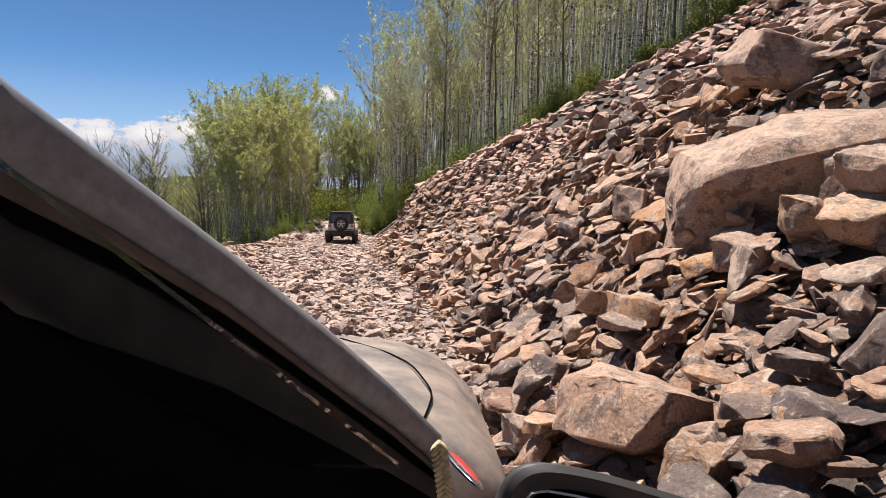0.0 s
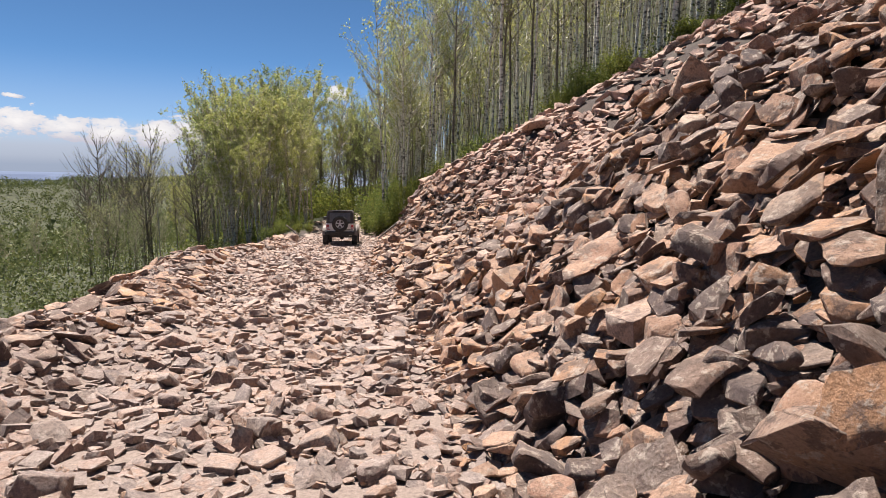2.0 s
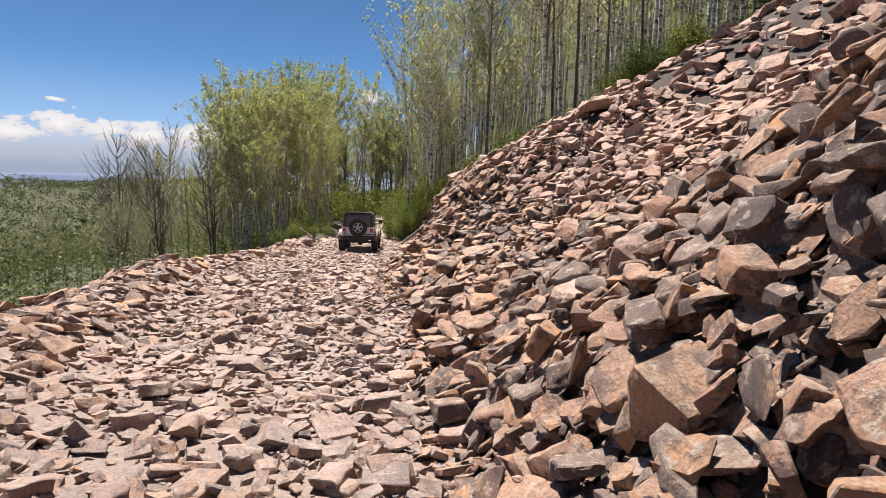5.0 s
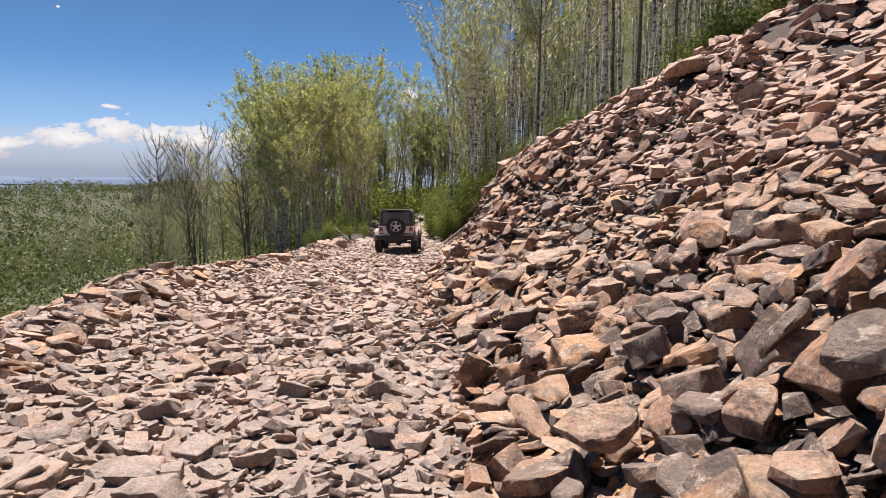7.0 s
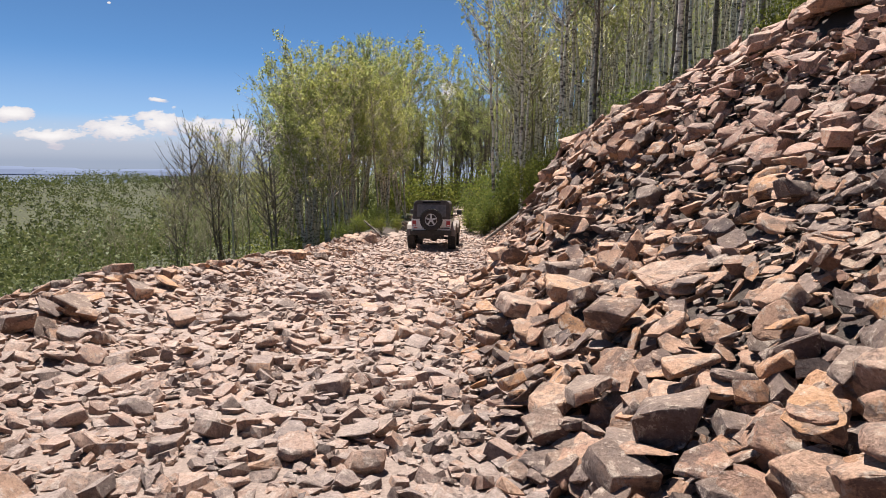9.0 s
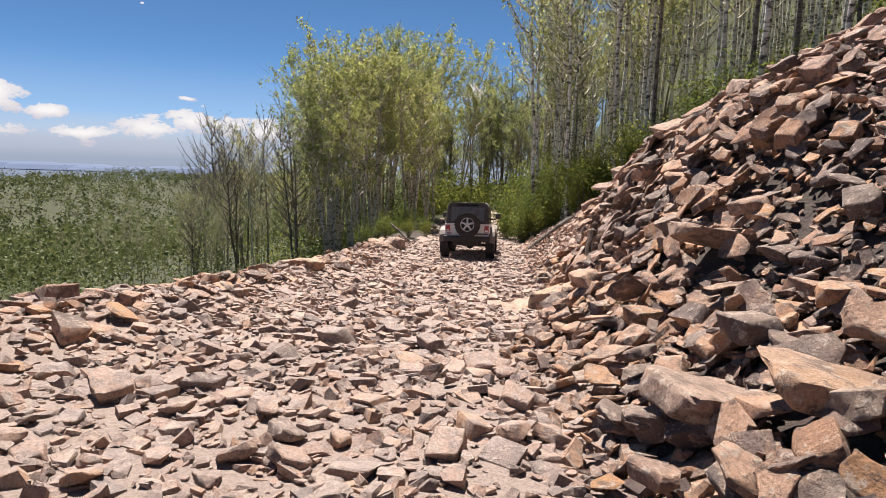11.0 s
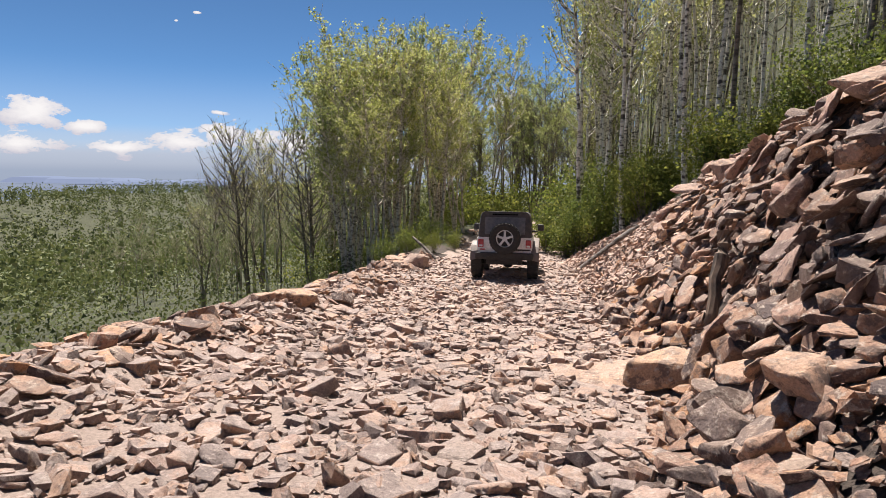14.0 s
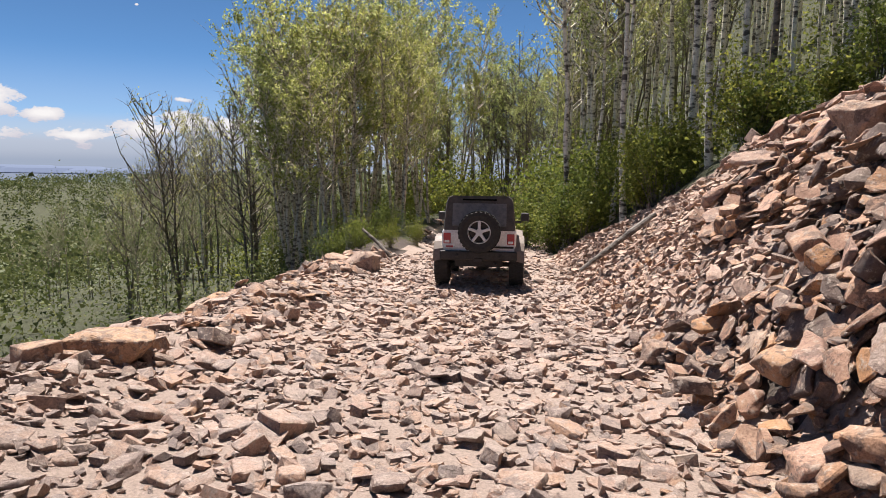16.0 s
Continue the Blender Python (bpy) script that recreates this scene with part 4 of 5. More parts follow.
def shrub(seed, tall, wide, leaves, mat):
    r = np.random.default_rng(seed)
    wood, tips = [], []
    for k in range(16):
        a, q = r.uniform(0, 2 * math.pi), r.random() ** 0.5
        tip = np.array([math.cos(a) * wide * q, math.sin(a) * wide * q, tall * r.uniform(0.55, 1.0) * (1.05 - 0.4 * q * q)])
        mid = tip * [0.4, 0.4, 0.55] + r.normal(0, 0.06, 3)
        wood.append(tube_arrays(np.stack([[tip[0] * 0.1, tip[1] * 0.1, -0.2], mid, tip]), [0.022, 0.014, 0.005], 4))
        tips += [mid, tip, (mid + tip) / 2, tip * 0.8 + mid * 0.2]
    tips = np.array(tips)
    c = tips[r.integers(0, len(tips), leaves)] + r.normal(0, 1, (leaves, 3)) * [wide * 0.2, wide * 0.2, tall * 0.13]
    c[:, 2] = np.maximum(c[:, 2], 0.03)
    bush = new("shrub")
    v, f = joined(wood)
    raw("wood", v, f, M_BARK_DARK, bush, smooth=True)
    v, f = leaf_blades(c, 0.052, r)
    raw("foliage", v, f, mat, bush)
    return tagged(bush, "bushy bright green shrub at the edge of the wood", "shrub", "shrubs along the rocks")


def plant(ob, x, y, s=1.0, turn=0.0, lean=0.0, fresh=False):
    m = pose(x, y, float(height(x, y)) - 0.05, lean, 0, turn)
    if fresh:
        ob.matrix_basis = m @ Matrix.Scale(s, 4)
        return ob
    c = copy_thing(ob, m)
    c.scale = (s, s, s)
    return c


WOOD = [aspen(100 + k, 13 + (k % 3), 800 + 220 * (k % 4), 0.40 + 0.05 * (k % 3), 0.16, 0.085 + 0.014 * (k % 3), bark=M_BARK if k % 4 else M_BARK_DARK, foliage=M_LEAF if k % 2 else M_LEAF_DULL, leaf=0.058) for k in range(8)]
DEEP = [aspen(150 + k, 13 + (k % 3), 420, 0.34, 0.13, 0.10, leaf=0.075, foliage=M_LEAF_DULL, limbs=0.9, twigs=1, label="slender aspen deep in the wood") for k in range(4)]
CLUMP = [aspen(200 + k, 12.5, 4600, 0.34, 0.20, 0.095, leaf=0.062, rise=0.36, twigs=4, tufts=0.3, bark=M_BARK_GREY, foliage=M_LEAF, stems=3, limbs=1.8, lean_=0.085, loose_=0.10, label="leafy many-stemmed aspen with yellow-green spring leaves") for k in range(4)]
BARE = [aspen(300 + k, 16, 60 + 240 * k, 0.32, 0.25, 0.15, leaf=0.09, stout=1.35, bark=M_BARK_DARK, foliage=M_LEAF_DULL, stems=2, limbs=1.7, twigs=4, lean_=0.06, label="nearly bare grey-limbed aspen just coming into leaf") for k in range(3)]
BUSHES = [shrub(400 + k, 1.6 + 0.7 * k, 0.9 + 0.25 * k, 1500 + 500 * k, M_BUSH) for k in range(3)]
used = {}


def grow(kinds, k, x, y, s, turn):
    """The first call of a kind sets the made one in place; later ones copy it."""
    ob = kinds[k % len(kinds)]
    if ob.name in used:
        return plant(ob, x, y, s, turn)
    used[ob.name] = True
    return plant(ob, x, y, s, turn, fresh=True)


def thicket(name, kinds, spots, bark, foliage, label, seed):
    """Many trees too far in to tell apart, joined: one mesh of trunks, with the crowns as its part."""
    r, wood, leaf = np.random.default_rng(seed), [], []
    for x, y, s in spots:
        k = kinds[int(r.integers(0, len(kinds)))]
        a = r.uniform(0, 2 * math.pi)
        m = np.array([[math.cos(a), -math.sin(a), 0], [math.sin(a), math.cos(a), 0], [0, 0, 1]]) * s
        at = np.array([x, y, float(height(x, y)) - 0.05])
        for out, (v, f) in zip((wood, leaf), PARTS[k.name]):
            out.append((v @ m.T + at, f))
    ob = raw(name, *joined(wood), bark, smooth=True)
    tagged(raw("crown", *joined(leaf), foliage, ob), kind="stuff")
    return tagged(ob, label, "woods", kind="stuff")


rng = np.random.default_rng(77)
spots, k = [], 0
while len(spots) < 330 and k < 9000:
    k += 1
    y = 24 + 75 * rng.random() ** 1.5
    u = 2.0 + 60 * rng.random() ** 1.25
    edge = float(wood_edge(u))
    if y < edge + 1.2 or (y > 46 and u < 2.8) or y > edge + 34 or u > 26 + y * 0.6:
        continue
    if all((u - a) ** 2 + (y - b) ** 2 > 1.15 ** 2 for a, b in spots):
        spots.append((u, y))
deep = [(float(road_x(y)) + u, y, rng.uniform(0.75, 1.1)) for u, y in spots if y > float(wood_edge(u)) + 11]
spots = [(u, y) for u, y in spots if y <= float(wood_edge(u)) + 11]
while len(deep) < 380:
    u, up = 3.5 + 60 * rng.random() ** 1.4, rng.uniform(8, 62)
    y = float(wood_edge(u)) + up
    deep.append((float(road_x(y)) + u, y, rng.uniform(0.8, 1.15)))
while len(deep) < 520:
    u, up = rng.uniform(18, 80), rng.uniform(25, 80)
    y = float(wood_edge(u)) + up
    deep.append((float(road_x(y)) + u, y, rng.uniform(0.8, 1.15)))
thicket("deep_woods", DEEP, deep, M_BARK, M_LEAF_DULL, "dense aspens standing deeper in the wood", 1)
for k, (u, y) in enumerate(spots):
    t = grow(WOOD, int(rng.integers(0, 8)), float(road_x(y)) + u, y, rng.uniform(0.72, 1.1), rng.uniform(0, 360))
    t["group"] = "aspens on the upper slope"
def rising(kinds, k, x, y, top, turn, lean=0.0):
    """A tree at a place whose crown ends at a given level."""
    t = grow(kinds, k, x, y, (top - float(height(x, y))) / 12.3, turn)
    t.matrix_basis = t.matrix_basis @ pose(0, 0, 0, 0, lean, 0)
    return t


# the leafy stand where the track bends: a front row on the bank, taller trees behind
FRONT = [(-9.6, 49.5, 6.2, 4), (-10.6, 51.5, 7.6, -3), (-11.6, 48.6, 7.4, 5), (-12.6, 51.0, 8.7, 0), (-13.5, 49.6, 8.3, -4), (-14.7, 50.8, 8.7, 3), (-15.8, 52.2, 7.8, -6), (-10.0, 54.5, 7.6, 6),
         (-11.4, 55.8, 8.8, 2), (-13.2, 55.0, 9.4, -2), (-16.6, 56.0, 8.6, -5), (-18.3, 58.0, 8.4, 4), (-19.8, 61.0, 9.3, -3), (-21.6, 62.5, 8.2, -5), (-9.0, 52.2, 5.4, 7), (-12.0, 47.2, 5.6, 6), (-14.0, 47.6, 6.0, -5)]
BEHIND = [(-12.4, 60.5, 10.2), (-14.6, 62.0, 11.2), (-16.8, 64.0, 11.0), (-12.0, 66.0, 11.4), (-14.0, 69.5, 12.2), (-15.4, 71.8, 13.2), (-17.4, 69.0, 11.8), (-19.2, 66.5, 10.4), (-11.0, 71.5, 11.6)]
for k, (x, y, top, lean) in enumerate(FRONT + [(*q, 0) for q in BEHIND]):
    rising(CLUMP, k, x, y, top, 63 * k, lean)["group"] = "leafy aspens beside the track"
for k, (x, y, s) in enumerate([(-41, 81, 1.05), (-37.5, 80, 0.95), (-35, 79, 1.0), (-44, 83, 0.9)]):
    grow(BARE, k, x, y, s, 70 * k)
for k, (x, y, s) in enumerate([(-27, 70, 0.8), (-25.5, 72, 0.75), (-29, 76, 0.72), (-23, 66, 0.7)]):
    grow(CLUMP, k, x, y, s, 50 * k)
thicket("woods_along_track", CLUMP, [(rng.uniform(-20, 4), rng.uniform(66, 92), rng.uniform(0.7, 0.92)) for k in range(24)] + [(rng.uniform(-3.5, 6), rng.uniform(60, 80), rng.uniform(0.62, 0.85)) for k in range(12)] + [(rng.uniform(-15, -4), rng.uniform(74, 90), rng.uniform(0.95, 1.15)) for k in range(14)], M_BARK_DARK, M_LEAF, "leafy aspens where the track runs on", 2)
for k, (x, y, s) in enumerate([(-20, 52, 0.70), (-21.5, 51, 0.66), (-22.5, 55, 0.72), (-27, 62, 0.7), (-30, 66, 0.64), (-26, 53, 0.5), (-31, 60, 0.55), (-17.5, 51, 0.62), (-34, 70, 0.7), (-38, 72, 0.66), (-16, 52, 0.6), (-18.8, 54, 0.7)]):
    grow(BARE if k % 2 else WOOD, k, x, y, s, 41 * k)
thicket("woods_below_track", WOOD, [(-14 - d, 48 + 0.75 * d + rng.uniform(-6, 22), rng.uniform(0.32, 0.52)) for d in rng.uniform(4, 50, 70)], M_BARK_TAN, M_LEAF_DULL, "young aspens on the slope below the track", 3)
for k in DEEP:
    used[k.name] = True
    plant(k, 12.0 + 3 * DEEP.index(k), 33.0 + DEEP.index(k), 1.0, 0.0, fresh=True)
for k in range(64):
    u = 1.6 + 22 * rng.random() ** 1.4
    y = float(wood_edge(u)) + rng.uniform(0.3, 3.6)
    grow(BUSHES, k, float(road_x(y)) + u, y, rng.uniform(0.42, 0.9), rng.uniform(0, 360))
for x, y, s in ((-2.4, 47.0, 1.15), (-3.0, 49, 1.25), (-1.4, 46.8, 1.0), (-3.4, 52, 1.4), (-0.4, 45.2, 0.85), (-8.0, 42.2, 0.32), (-8.7, 41.0, 0.36), (-9.4, 43.2, 0.4), (-7.7, 44.4, 0.35), (-9.0, 45.6, 0.45), (-10.2, 42.4, 0.42)):
    grow(BUSHES, 2, x, y, s, 90 * x)

# low growth under the trees of the upper slope
r = np.random.default_rng(12)
n = 3000
u = 3 + 85 * r.random(n) ** 1.3
y = wood_edge(u) + 1.5 + 75 * r.random(n) ** 1.4
x = road_x(y) + u
tall = r.uniform(0.5, 1.7, n) * np.where(y > wood_edge(u) + 20, 1.5, 1.0)
c = np.repeat(np.stack([x, y, height(x, y) + tall * 0.4], 1), 50, 0) + r.normal(0, 1, (n * 50, 3)) * np.repeat(np.stack([tall * 0.4, tall * 0.4, tall * 0.24], 1), 50, 0)
v, f = leaf_blades(c, np.repeat(0.035 + 0.02 * tall[:, None], 50, 0), r)
tagged(raw("undergrowth", v, f, M_BUSH), "low green undergrowth beneath the aspens", "undergrowth", kind="stuff")

# bushes behind the leafy stand beside the track
r = np.random.default_rng(15)
n = 420
x, y = r.uniform(-24, -1.5, n), r.uniform(57, 88, n)
ok = np.abs(x - road_x(y)) > 2.2
x, y, n = x[ok], y[ok], int(ok.sum())
tall = r.uniform(1.6, 4.2, n)
c = np.repeat(np.stack([x, y, height(x, y) + tall * 0.5], 1), 110, 0) + r.normal(0, 1, (n * 110, 3)) * np.repeat(np.stack([tall * 0.26, tall * 0.26, tall * 0.26], 1), 110, 0)
v, f = leaf_blades(c, np.repeat(0.05 + 0.012 * tall[:, None], 110, 0), r)
tagged(raw("thicket", v, f, M_BUSH), "green bushes behind the stand of aspens", "undergrowth", kind="stuff")

# young woods below the track, and woods on the far side of the valley
r = np.random.default_rng(9)
n = 3000
d, y = 7.5 + 160 * r.random(n) ** 1.7, 20 + 300 * r.random(n) ** 1.5
x = road_x(y) - d
z = height(x, y)
tall = r.uniform(1.2, 2.8, n) + 6.0 * np.clip((d - 9) / 12, 0, 1) * r.random(n)
c = np.repeat(np.stack([x, y, z + tall * 0.5], 1), 80, 0) + r.normal(0, 1, (n * 80, 3)) * np.repeat(np.stack([tall * 0.2, tall * 0.2, tall * 0.25], 1), 80, 0)
v, f = leaf_blades(c, np.repeat(0.03 + 0.009 * tall[:, None] + 0.0012 * d[:, None], 80, 0), r)
tagged(raw("young_woods", v, f, M_FAR_LEAF), "thicket of young green aspens below the track", "woods", kind="stuff")
n = 9000
d, y = 90 + 470 * r.random(n) ** 1.2, 150 + 1150 * r.random(n) ** 1.3
x = road_x(y) - d
z = height(x, y)
tall = r.uniform(5, 10, n)
per = 24
c = np.repeat(np.stack([x, y, z + tall * 0.55], 1), per, 0) + r.normal(0, 1, (n * per, 3)) * np.repeat(np.stack([tall * 0.2, tall * 0.2, tall * 0.26], 1), per, 0)
v, f = leaf_blades(c, 0.7, r)
tagged(raw("far_woods", v, f, M_FAR_LEAF), "green aspen woods covering the far side of the valley", "woods", kind="stuff")


# ---- dead wood ----
def log(points, radius, label, name="log", mat=M_DEADWOOD):
    r = np.random.default_rng(len(label))
    pts = np.array(points, float)
    t = np.linspace(0, 1, 9)
    way = np.stack([np.interp(t, np.linspace(0, 1, len(pts)), pts[:, c]) for c in range(3)], 1) + r.normal(0, radius * 0.15, (9, 3))
    v, f = tube_arrays(way, radius * np.linspace(1, 0.7, 9) * r.uniform(0.9, 1.1, 9), 9)
    ends = np.array([way[0], way[-1]])
    n = len(v)
    me = bmesh.new()
    vs = [me.verts.new(q) for q in np.r_[v, ends]]
    for q in f:
        me.faces.new([vs[k] for k in q])
    for j in range(9):
        me.faces.new((vs[n], vs[(j + 1) % 9], vs[j]))
        me.faces.new((vs[n + 1], vs[n - 9 + j], vs[n - 9 + (j + 1) % 9]))
    return tagged(part(name, me, mat), label, "dead wood")


log([(-0.86, 36.8, 0.14), (-1.5, 36.6, -0.38), (-2.2, 36.4, -0.95)], 0.07, "grey weathered log lying down the rock slope")
log([(-0.65, 37.2, 0.24), (-1.4, 37.0, -0.33), (-1.9, 36.9, -0.78)], 0.05, "thin grey weathered pole beside a log")
log([(-7.45, 40.3, float(height(-7.45, 40.3)) + 0.05), (-7.9, 40.5, float(height(-7.45, 40.3)) + 0.4), (-8.45, 40.7, float(height(-7.45, 40.3)) + 0.78)], 0.06, "grey fallen stem propped among the trunks")
log([(-2.55, 45.6, -0.8), (-3.2, 45.0, -1.32)], 0.10, "short pale stump of a fallen trunk by the shrubs")
log([(-0.36, 25.9, 1.0), (-0.45, 25.7, 0.5), (-0.58, 25.4, -0.25)], 0.085, "weathered grey-brown stump standing in the rocks", "stump", M_STUMP)


# ---- the white off-road car ahead ----
def wheel(parent, x, y, z, r, w, name="wheel"):
    """Tyre with tread blocks, and a five-spoke rim with hub. The axle runs along x, the outer face towards -x when w is negative."""
    hub = new(name)
    hub.parent = parent
    hub.location = (x, y, z)
    k = 1 if w > 0 else -1
    w = abs(w)
    bm = bmesh.new()
    lathe(bm, [(r * 0.56, -w * 0.42), (r * 0.80, -w * 0.5), (r * 0.95, -w * 0.46), (r, -w * 0.36), (r, w * 0.36), (r * 0.95, w * 0.46), (r * 0.80, w * 0.5), (r * 0.56, w * 0.42)], Matrix(), 40)
    for q in range(28):
        a = 2 * math.pi * q / 28
        for side in (-1, 1):
            box(bm, side * w * 0.27 - w * 0.17, side * w * 0.27 + w * 0.17, -r * 0.065, r * 0.065, r * 0.97, r * 1.035, 0, Matrix.Rotation(a + side * 0.055, 4, "X"))
    part("tyre", bm, M_RUBBER, hub, "black knobbly off-road tyre")
    bm = bmesh.new()
    lathe(bm, [(r * 0.57, -w * 0.3), (r * 0.57, w * 0.40), (r * 0.53, w * 0.40), (r * 0.50, w * 0.1), (r * 0.50, -w * 0.3)], Matrix.Scale(k, 4, (1, 0, 0)), 40)
    for q in range(5):
        m = Matrix.Rotation(2 * math.pi * q / 5, 4, "X")
        box(bm, k * w * 0.2, k * w * 0.34, -r * 0.075, r * 0.075, r * 0.10, r * 0.54, 0.008, m)
    cylinder(bm, r * 0.17, w * 0.2, Matrix.Translation((k * w * 0.28, 0, 0)) @ Matrix.Rotation(math.pi / 2, 4, "Y"), 20)
    part("rim", bm, M_ALLOY, hub, "five-spoke alloy rim")
    bm = bmesh.new()
    cylinder(bm, r * 0.53, 0.02, Matrix.Rotation(math.pi / 2, 4, "Y"), 24)
    part("brake_disc", bm, M_STEEL, hub)
    return hub


def off_roader():
    car = new("off_road_car")
    bm = bmesh.new()
    loft(bm, [[Vector((a * h, y, z)) for a, z in ((-0.74, 0.62), (-0.77, 0.70), (-0.775, 1.12), (-0.75, 1.17), (0.75, 1.17), (0.775, 1.12), (0.77, 0.70), (0.74, 0.62))] for y, h in ((0.0, 0.97), (0.05, 1.0), (2.15, 1.0), (2.2, 0.98))])
    part("body", bm, M_WHITE, car, "dusty white tub")
    bm = bmesh.new()
    loft(bm, [[Vector((a * h, y, z)) for a, z in ((-0.62, 0.66), (-0.66, 1.02), (-0.58, 1.12), (0, top), (0.58, 1.12), (0.66, 1.02), (0.62, 0.66))] for y, h, top in ((2.16, 1.0, 1.19), (2.9, 0.95, 1.18), (3.55, 0.88, 1.14), (3.66, 0.85, 1.1))])
    part("bonnet", bm, M_WHITE, car)
    bm = bmesh.new()
    loft(bm, [[Vector((a * h, y + lean * (z - 1.17), z)) for a, z in ((-0.75, 1.16), (-0.72, 1.55), (-0.695, 1.76), (-0.66, 1.835), (-0.58, 1.875), (0.58, 1.875), (0.66, 1.835), (0.695, 1.76), (0.72, 1.55), (0.75, 1.16))] for y, h, lean in ((0.0, 0.97, 0.14), (0.05, 1.0, 0.12), (1.2, 1.0, 0.0), (2.0, 0.98, -0.35))])
    part("soft_top", bm, M_SOFTTOP, car, "black canvas top dulled by dust")
    bm = bmesh.new()
    box(bm, -0.56, 0.56, -0.012, 0.012, 1.25, 1.72, 0.01)
    for v in bm.verts:
        v.co.y += 0.14 * (v.co.z - 1.17) - 0.004
    part("rear_window", bm, M_DUSTYGLASS, car, "smoky dusty plastic rear window")
    for sx in (-1, 1):
        bm = bmesh.new()
        box(bm, sx * 0.728 - 0.012, sx * 0.728 + 0.012, 0.25, 1.0, 1.25, 1.68, 0.01)
        for v in bm.verts:
            v.co.x -= sx * 0.11 * (v.co.z - 1.35)
        part("side_window", bm, M_GLASS, car)
        bm = bmesh.new()
        box(bm, sx * 0.728 - 0.012, sx * 0.728 + 0.012, 1.1, 1.85, 1.25, 1.68, 0.01)
        for v in bm.verts:
            v.co.x -= sx * 0.11 * (v.co.z - 1.35)
        part("side_window", bm, M_GLASS, car)
        bm = bmesh.new()
        box(bm, sx * 0.66 - 0.075, sx * 0.66 + 0.075, -0.045, 0.02, 0.88, 1.10, 0.012)
        lamp_case = part("tail_light", bm, M_RED, car, "red tail light")
        bm = bmesh.new()
        box(bm, sx * 0.66 - 0.05, sx * 0.66 + 0.05, -0.052, -0.03, 0.90, 0.95, 0.004)
        part("reversing_lens", bm, M_PLATE, lamp_case)
        bm = bmesh.new()
        box(bm, sx * 0.98 - 0.10, sx * 0.98 + 0.10, 2.0, 2.1, 1.30, 1.50, 0.03)
        box(bm, min(sx * 0.74, sx * 0.9), max(sx * 0.74, sx * 0.9), 2.03, 2.07, 1.26, 1.31)
        part("door_mirror", bm, M_PLASTIC, car, "black door mirror")
        for y0 in (0.48, 2.88):
            bm = bmesh.new()
            arc = [(y0 + 0.56 * math.cos(a), 0.50 + 0.52 * math.sin(a)) for a in np.linspace(0.15, math.pi - 0.1, 9)]
            inner, outer = [], []
            for y, z in arc:
                inner.append((bm.verts.new((sx * 0.74, y, z)), bm.verts.new((sx * 0.74, y, z + 0.05))))
                outer.append((bm.verts.new((sx * 0.95, y, z - 0.05)), bm.verts.new((sx * 0.94, y, z + 0.02))))
            for k in range(8):
                bm.faces.new((inner[k][1], outer[k][1], outer[k + 1][1], inner[k + 1][1]))
                bm.faces.new((outer[k][0], outer[k][1], outer[k + 1][1], outer[k + 1][0]))
                bm.faces.new((inner[k][0], outer[k][0], outer[k + 1][0], inner[k + 1][0]))
            bmesh.ops.recalc_face_normals(bm, faces=bm.faces)
            part("wheel_arch", bm, M_TAN, car, "dust-coated wheel arch")
            wheel(car, sx * 0.79, y0, 0.42, 0.43, sx * 0.31)
        bm = bmesh.new()
        cylinder(bm, 0.03, 0.5, pose(sx * 0.42, 0.42, 0.66, 12, 0, 0), 10)
        part("shock_absorber", bm, M_STEEL, car)
        bm = bmesh.new()
        box(bm, sx * 0.745 - 0.02, sx * 0.745 + 0.02, 0.98, 2.35, 0.45, 0.56, 0.015)
        part("rock_rail", bm, M_STEEL, car)
    bm = bmesh.new()
    box(bm, -0.80, 0.80, -0.16, -0.02, 0.55, 0.74, 0.03)
    box(bm, -0.09, 0.09, -0.2, -0.1, 0.52, 0.60, 0.01)
    part("rear_bumper", bm, M_STEEL, car, "black steel rear bumper")
    bm = bmesh.new()
    box(bm, -0.78, 0.78, 3.68, 3.84, 0.55, 0.72, 0.03)
    part("front_bumper", bm, M_STEEL, car)
    bm = bmesh.new()
    box(bm, -0.40, 0.40, 0.1, 3.6, 0.50, 0.63, 0.02)
    part("chassis", bm, M_STEEL, car)
    # tank-like dark box added to fill the darkness beneath the bumper
    bm = bmesh.new()
    box(bm, -0.5, 0.5, 0.0, 0.2, 0.40, 0.64, 0.04)
    part("underbody_dark_box", bm, M_STEEL, car)
    for y0 in (0.48, 2.88):
        bm = bmesh.new()
        cylinder(bm, 0.05, 1.4, pose(0, y0, 0.42, 0, 90, 0), 12)
        bmesh.ops.create_icosphere(bm, subdivisions=2, radius=0.15, matrix=pose(0.08, y0, 0.42))
        part("axle", bm, M_STEEL, car)
    spare = wheel(car, 0.02, -0.24, 1.14, 0.42, 0.27, "spare_wheel")
    spare.rotation_euler = (0, 0, radians(-90))
    bm = bmesh.new()
    box(bm, -0.12, 0.16, -0.14, 0.0, 0.96, 1.2, 0.02)
    box(bm, 0.1, 0.72, -0.03, 0.0, 0.80, 0.84)
    part("spare_carrier", bm, M_STEEL, car)
    bm = bmesh.new()
    box(bm, -0.71, -0.50, -0.05, -0.03, 0.77, 0.87, 0.004)
    plate = part("number_plate", bm, M_PLATE, car, "small white plate")
    bm = bmesh.new()
    box(bm, -0.68, -0.53, -0.054, -0.05, 0.80, 0.84)
    part("plate_bar", bm, M_RED, plate)
    bm = bmesh.new()
    box(bm, -0.35, 0.35, 0.06, 0.11, 1.78, 1.81, 0.006)
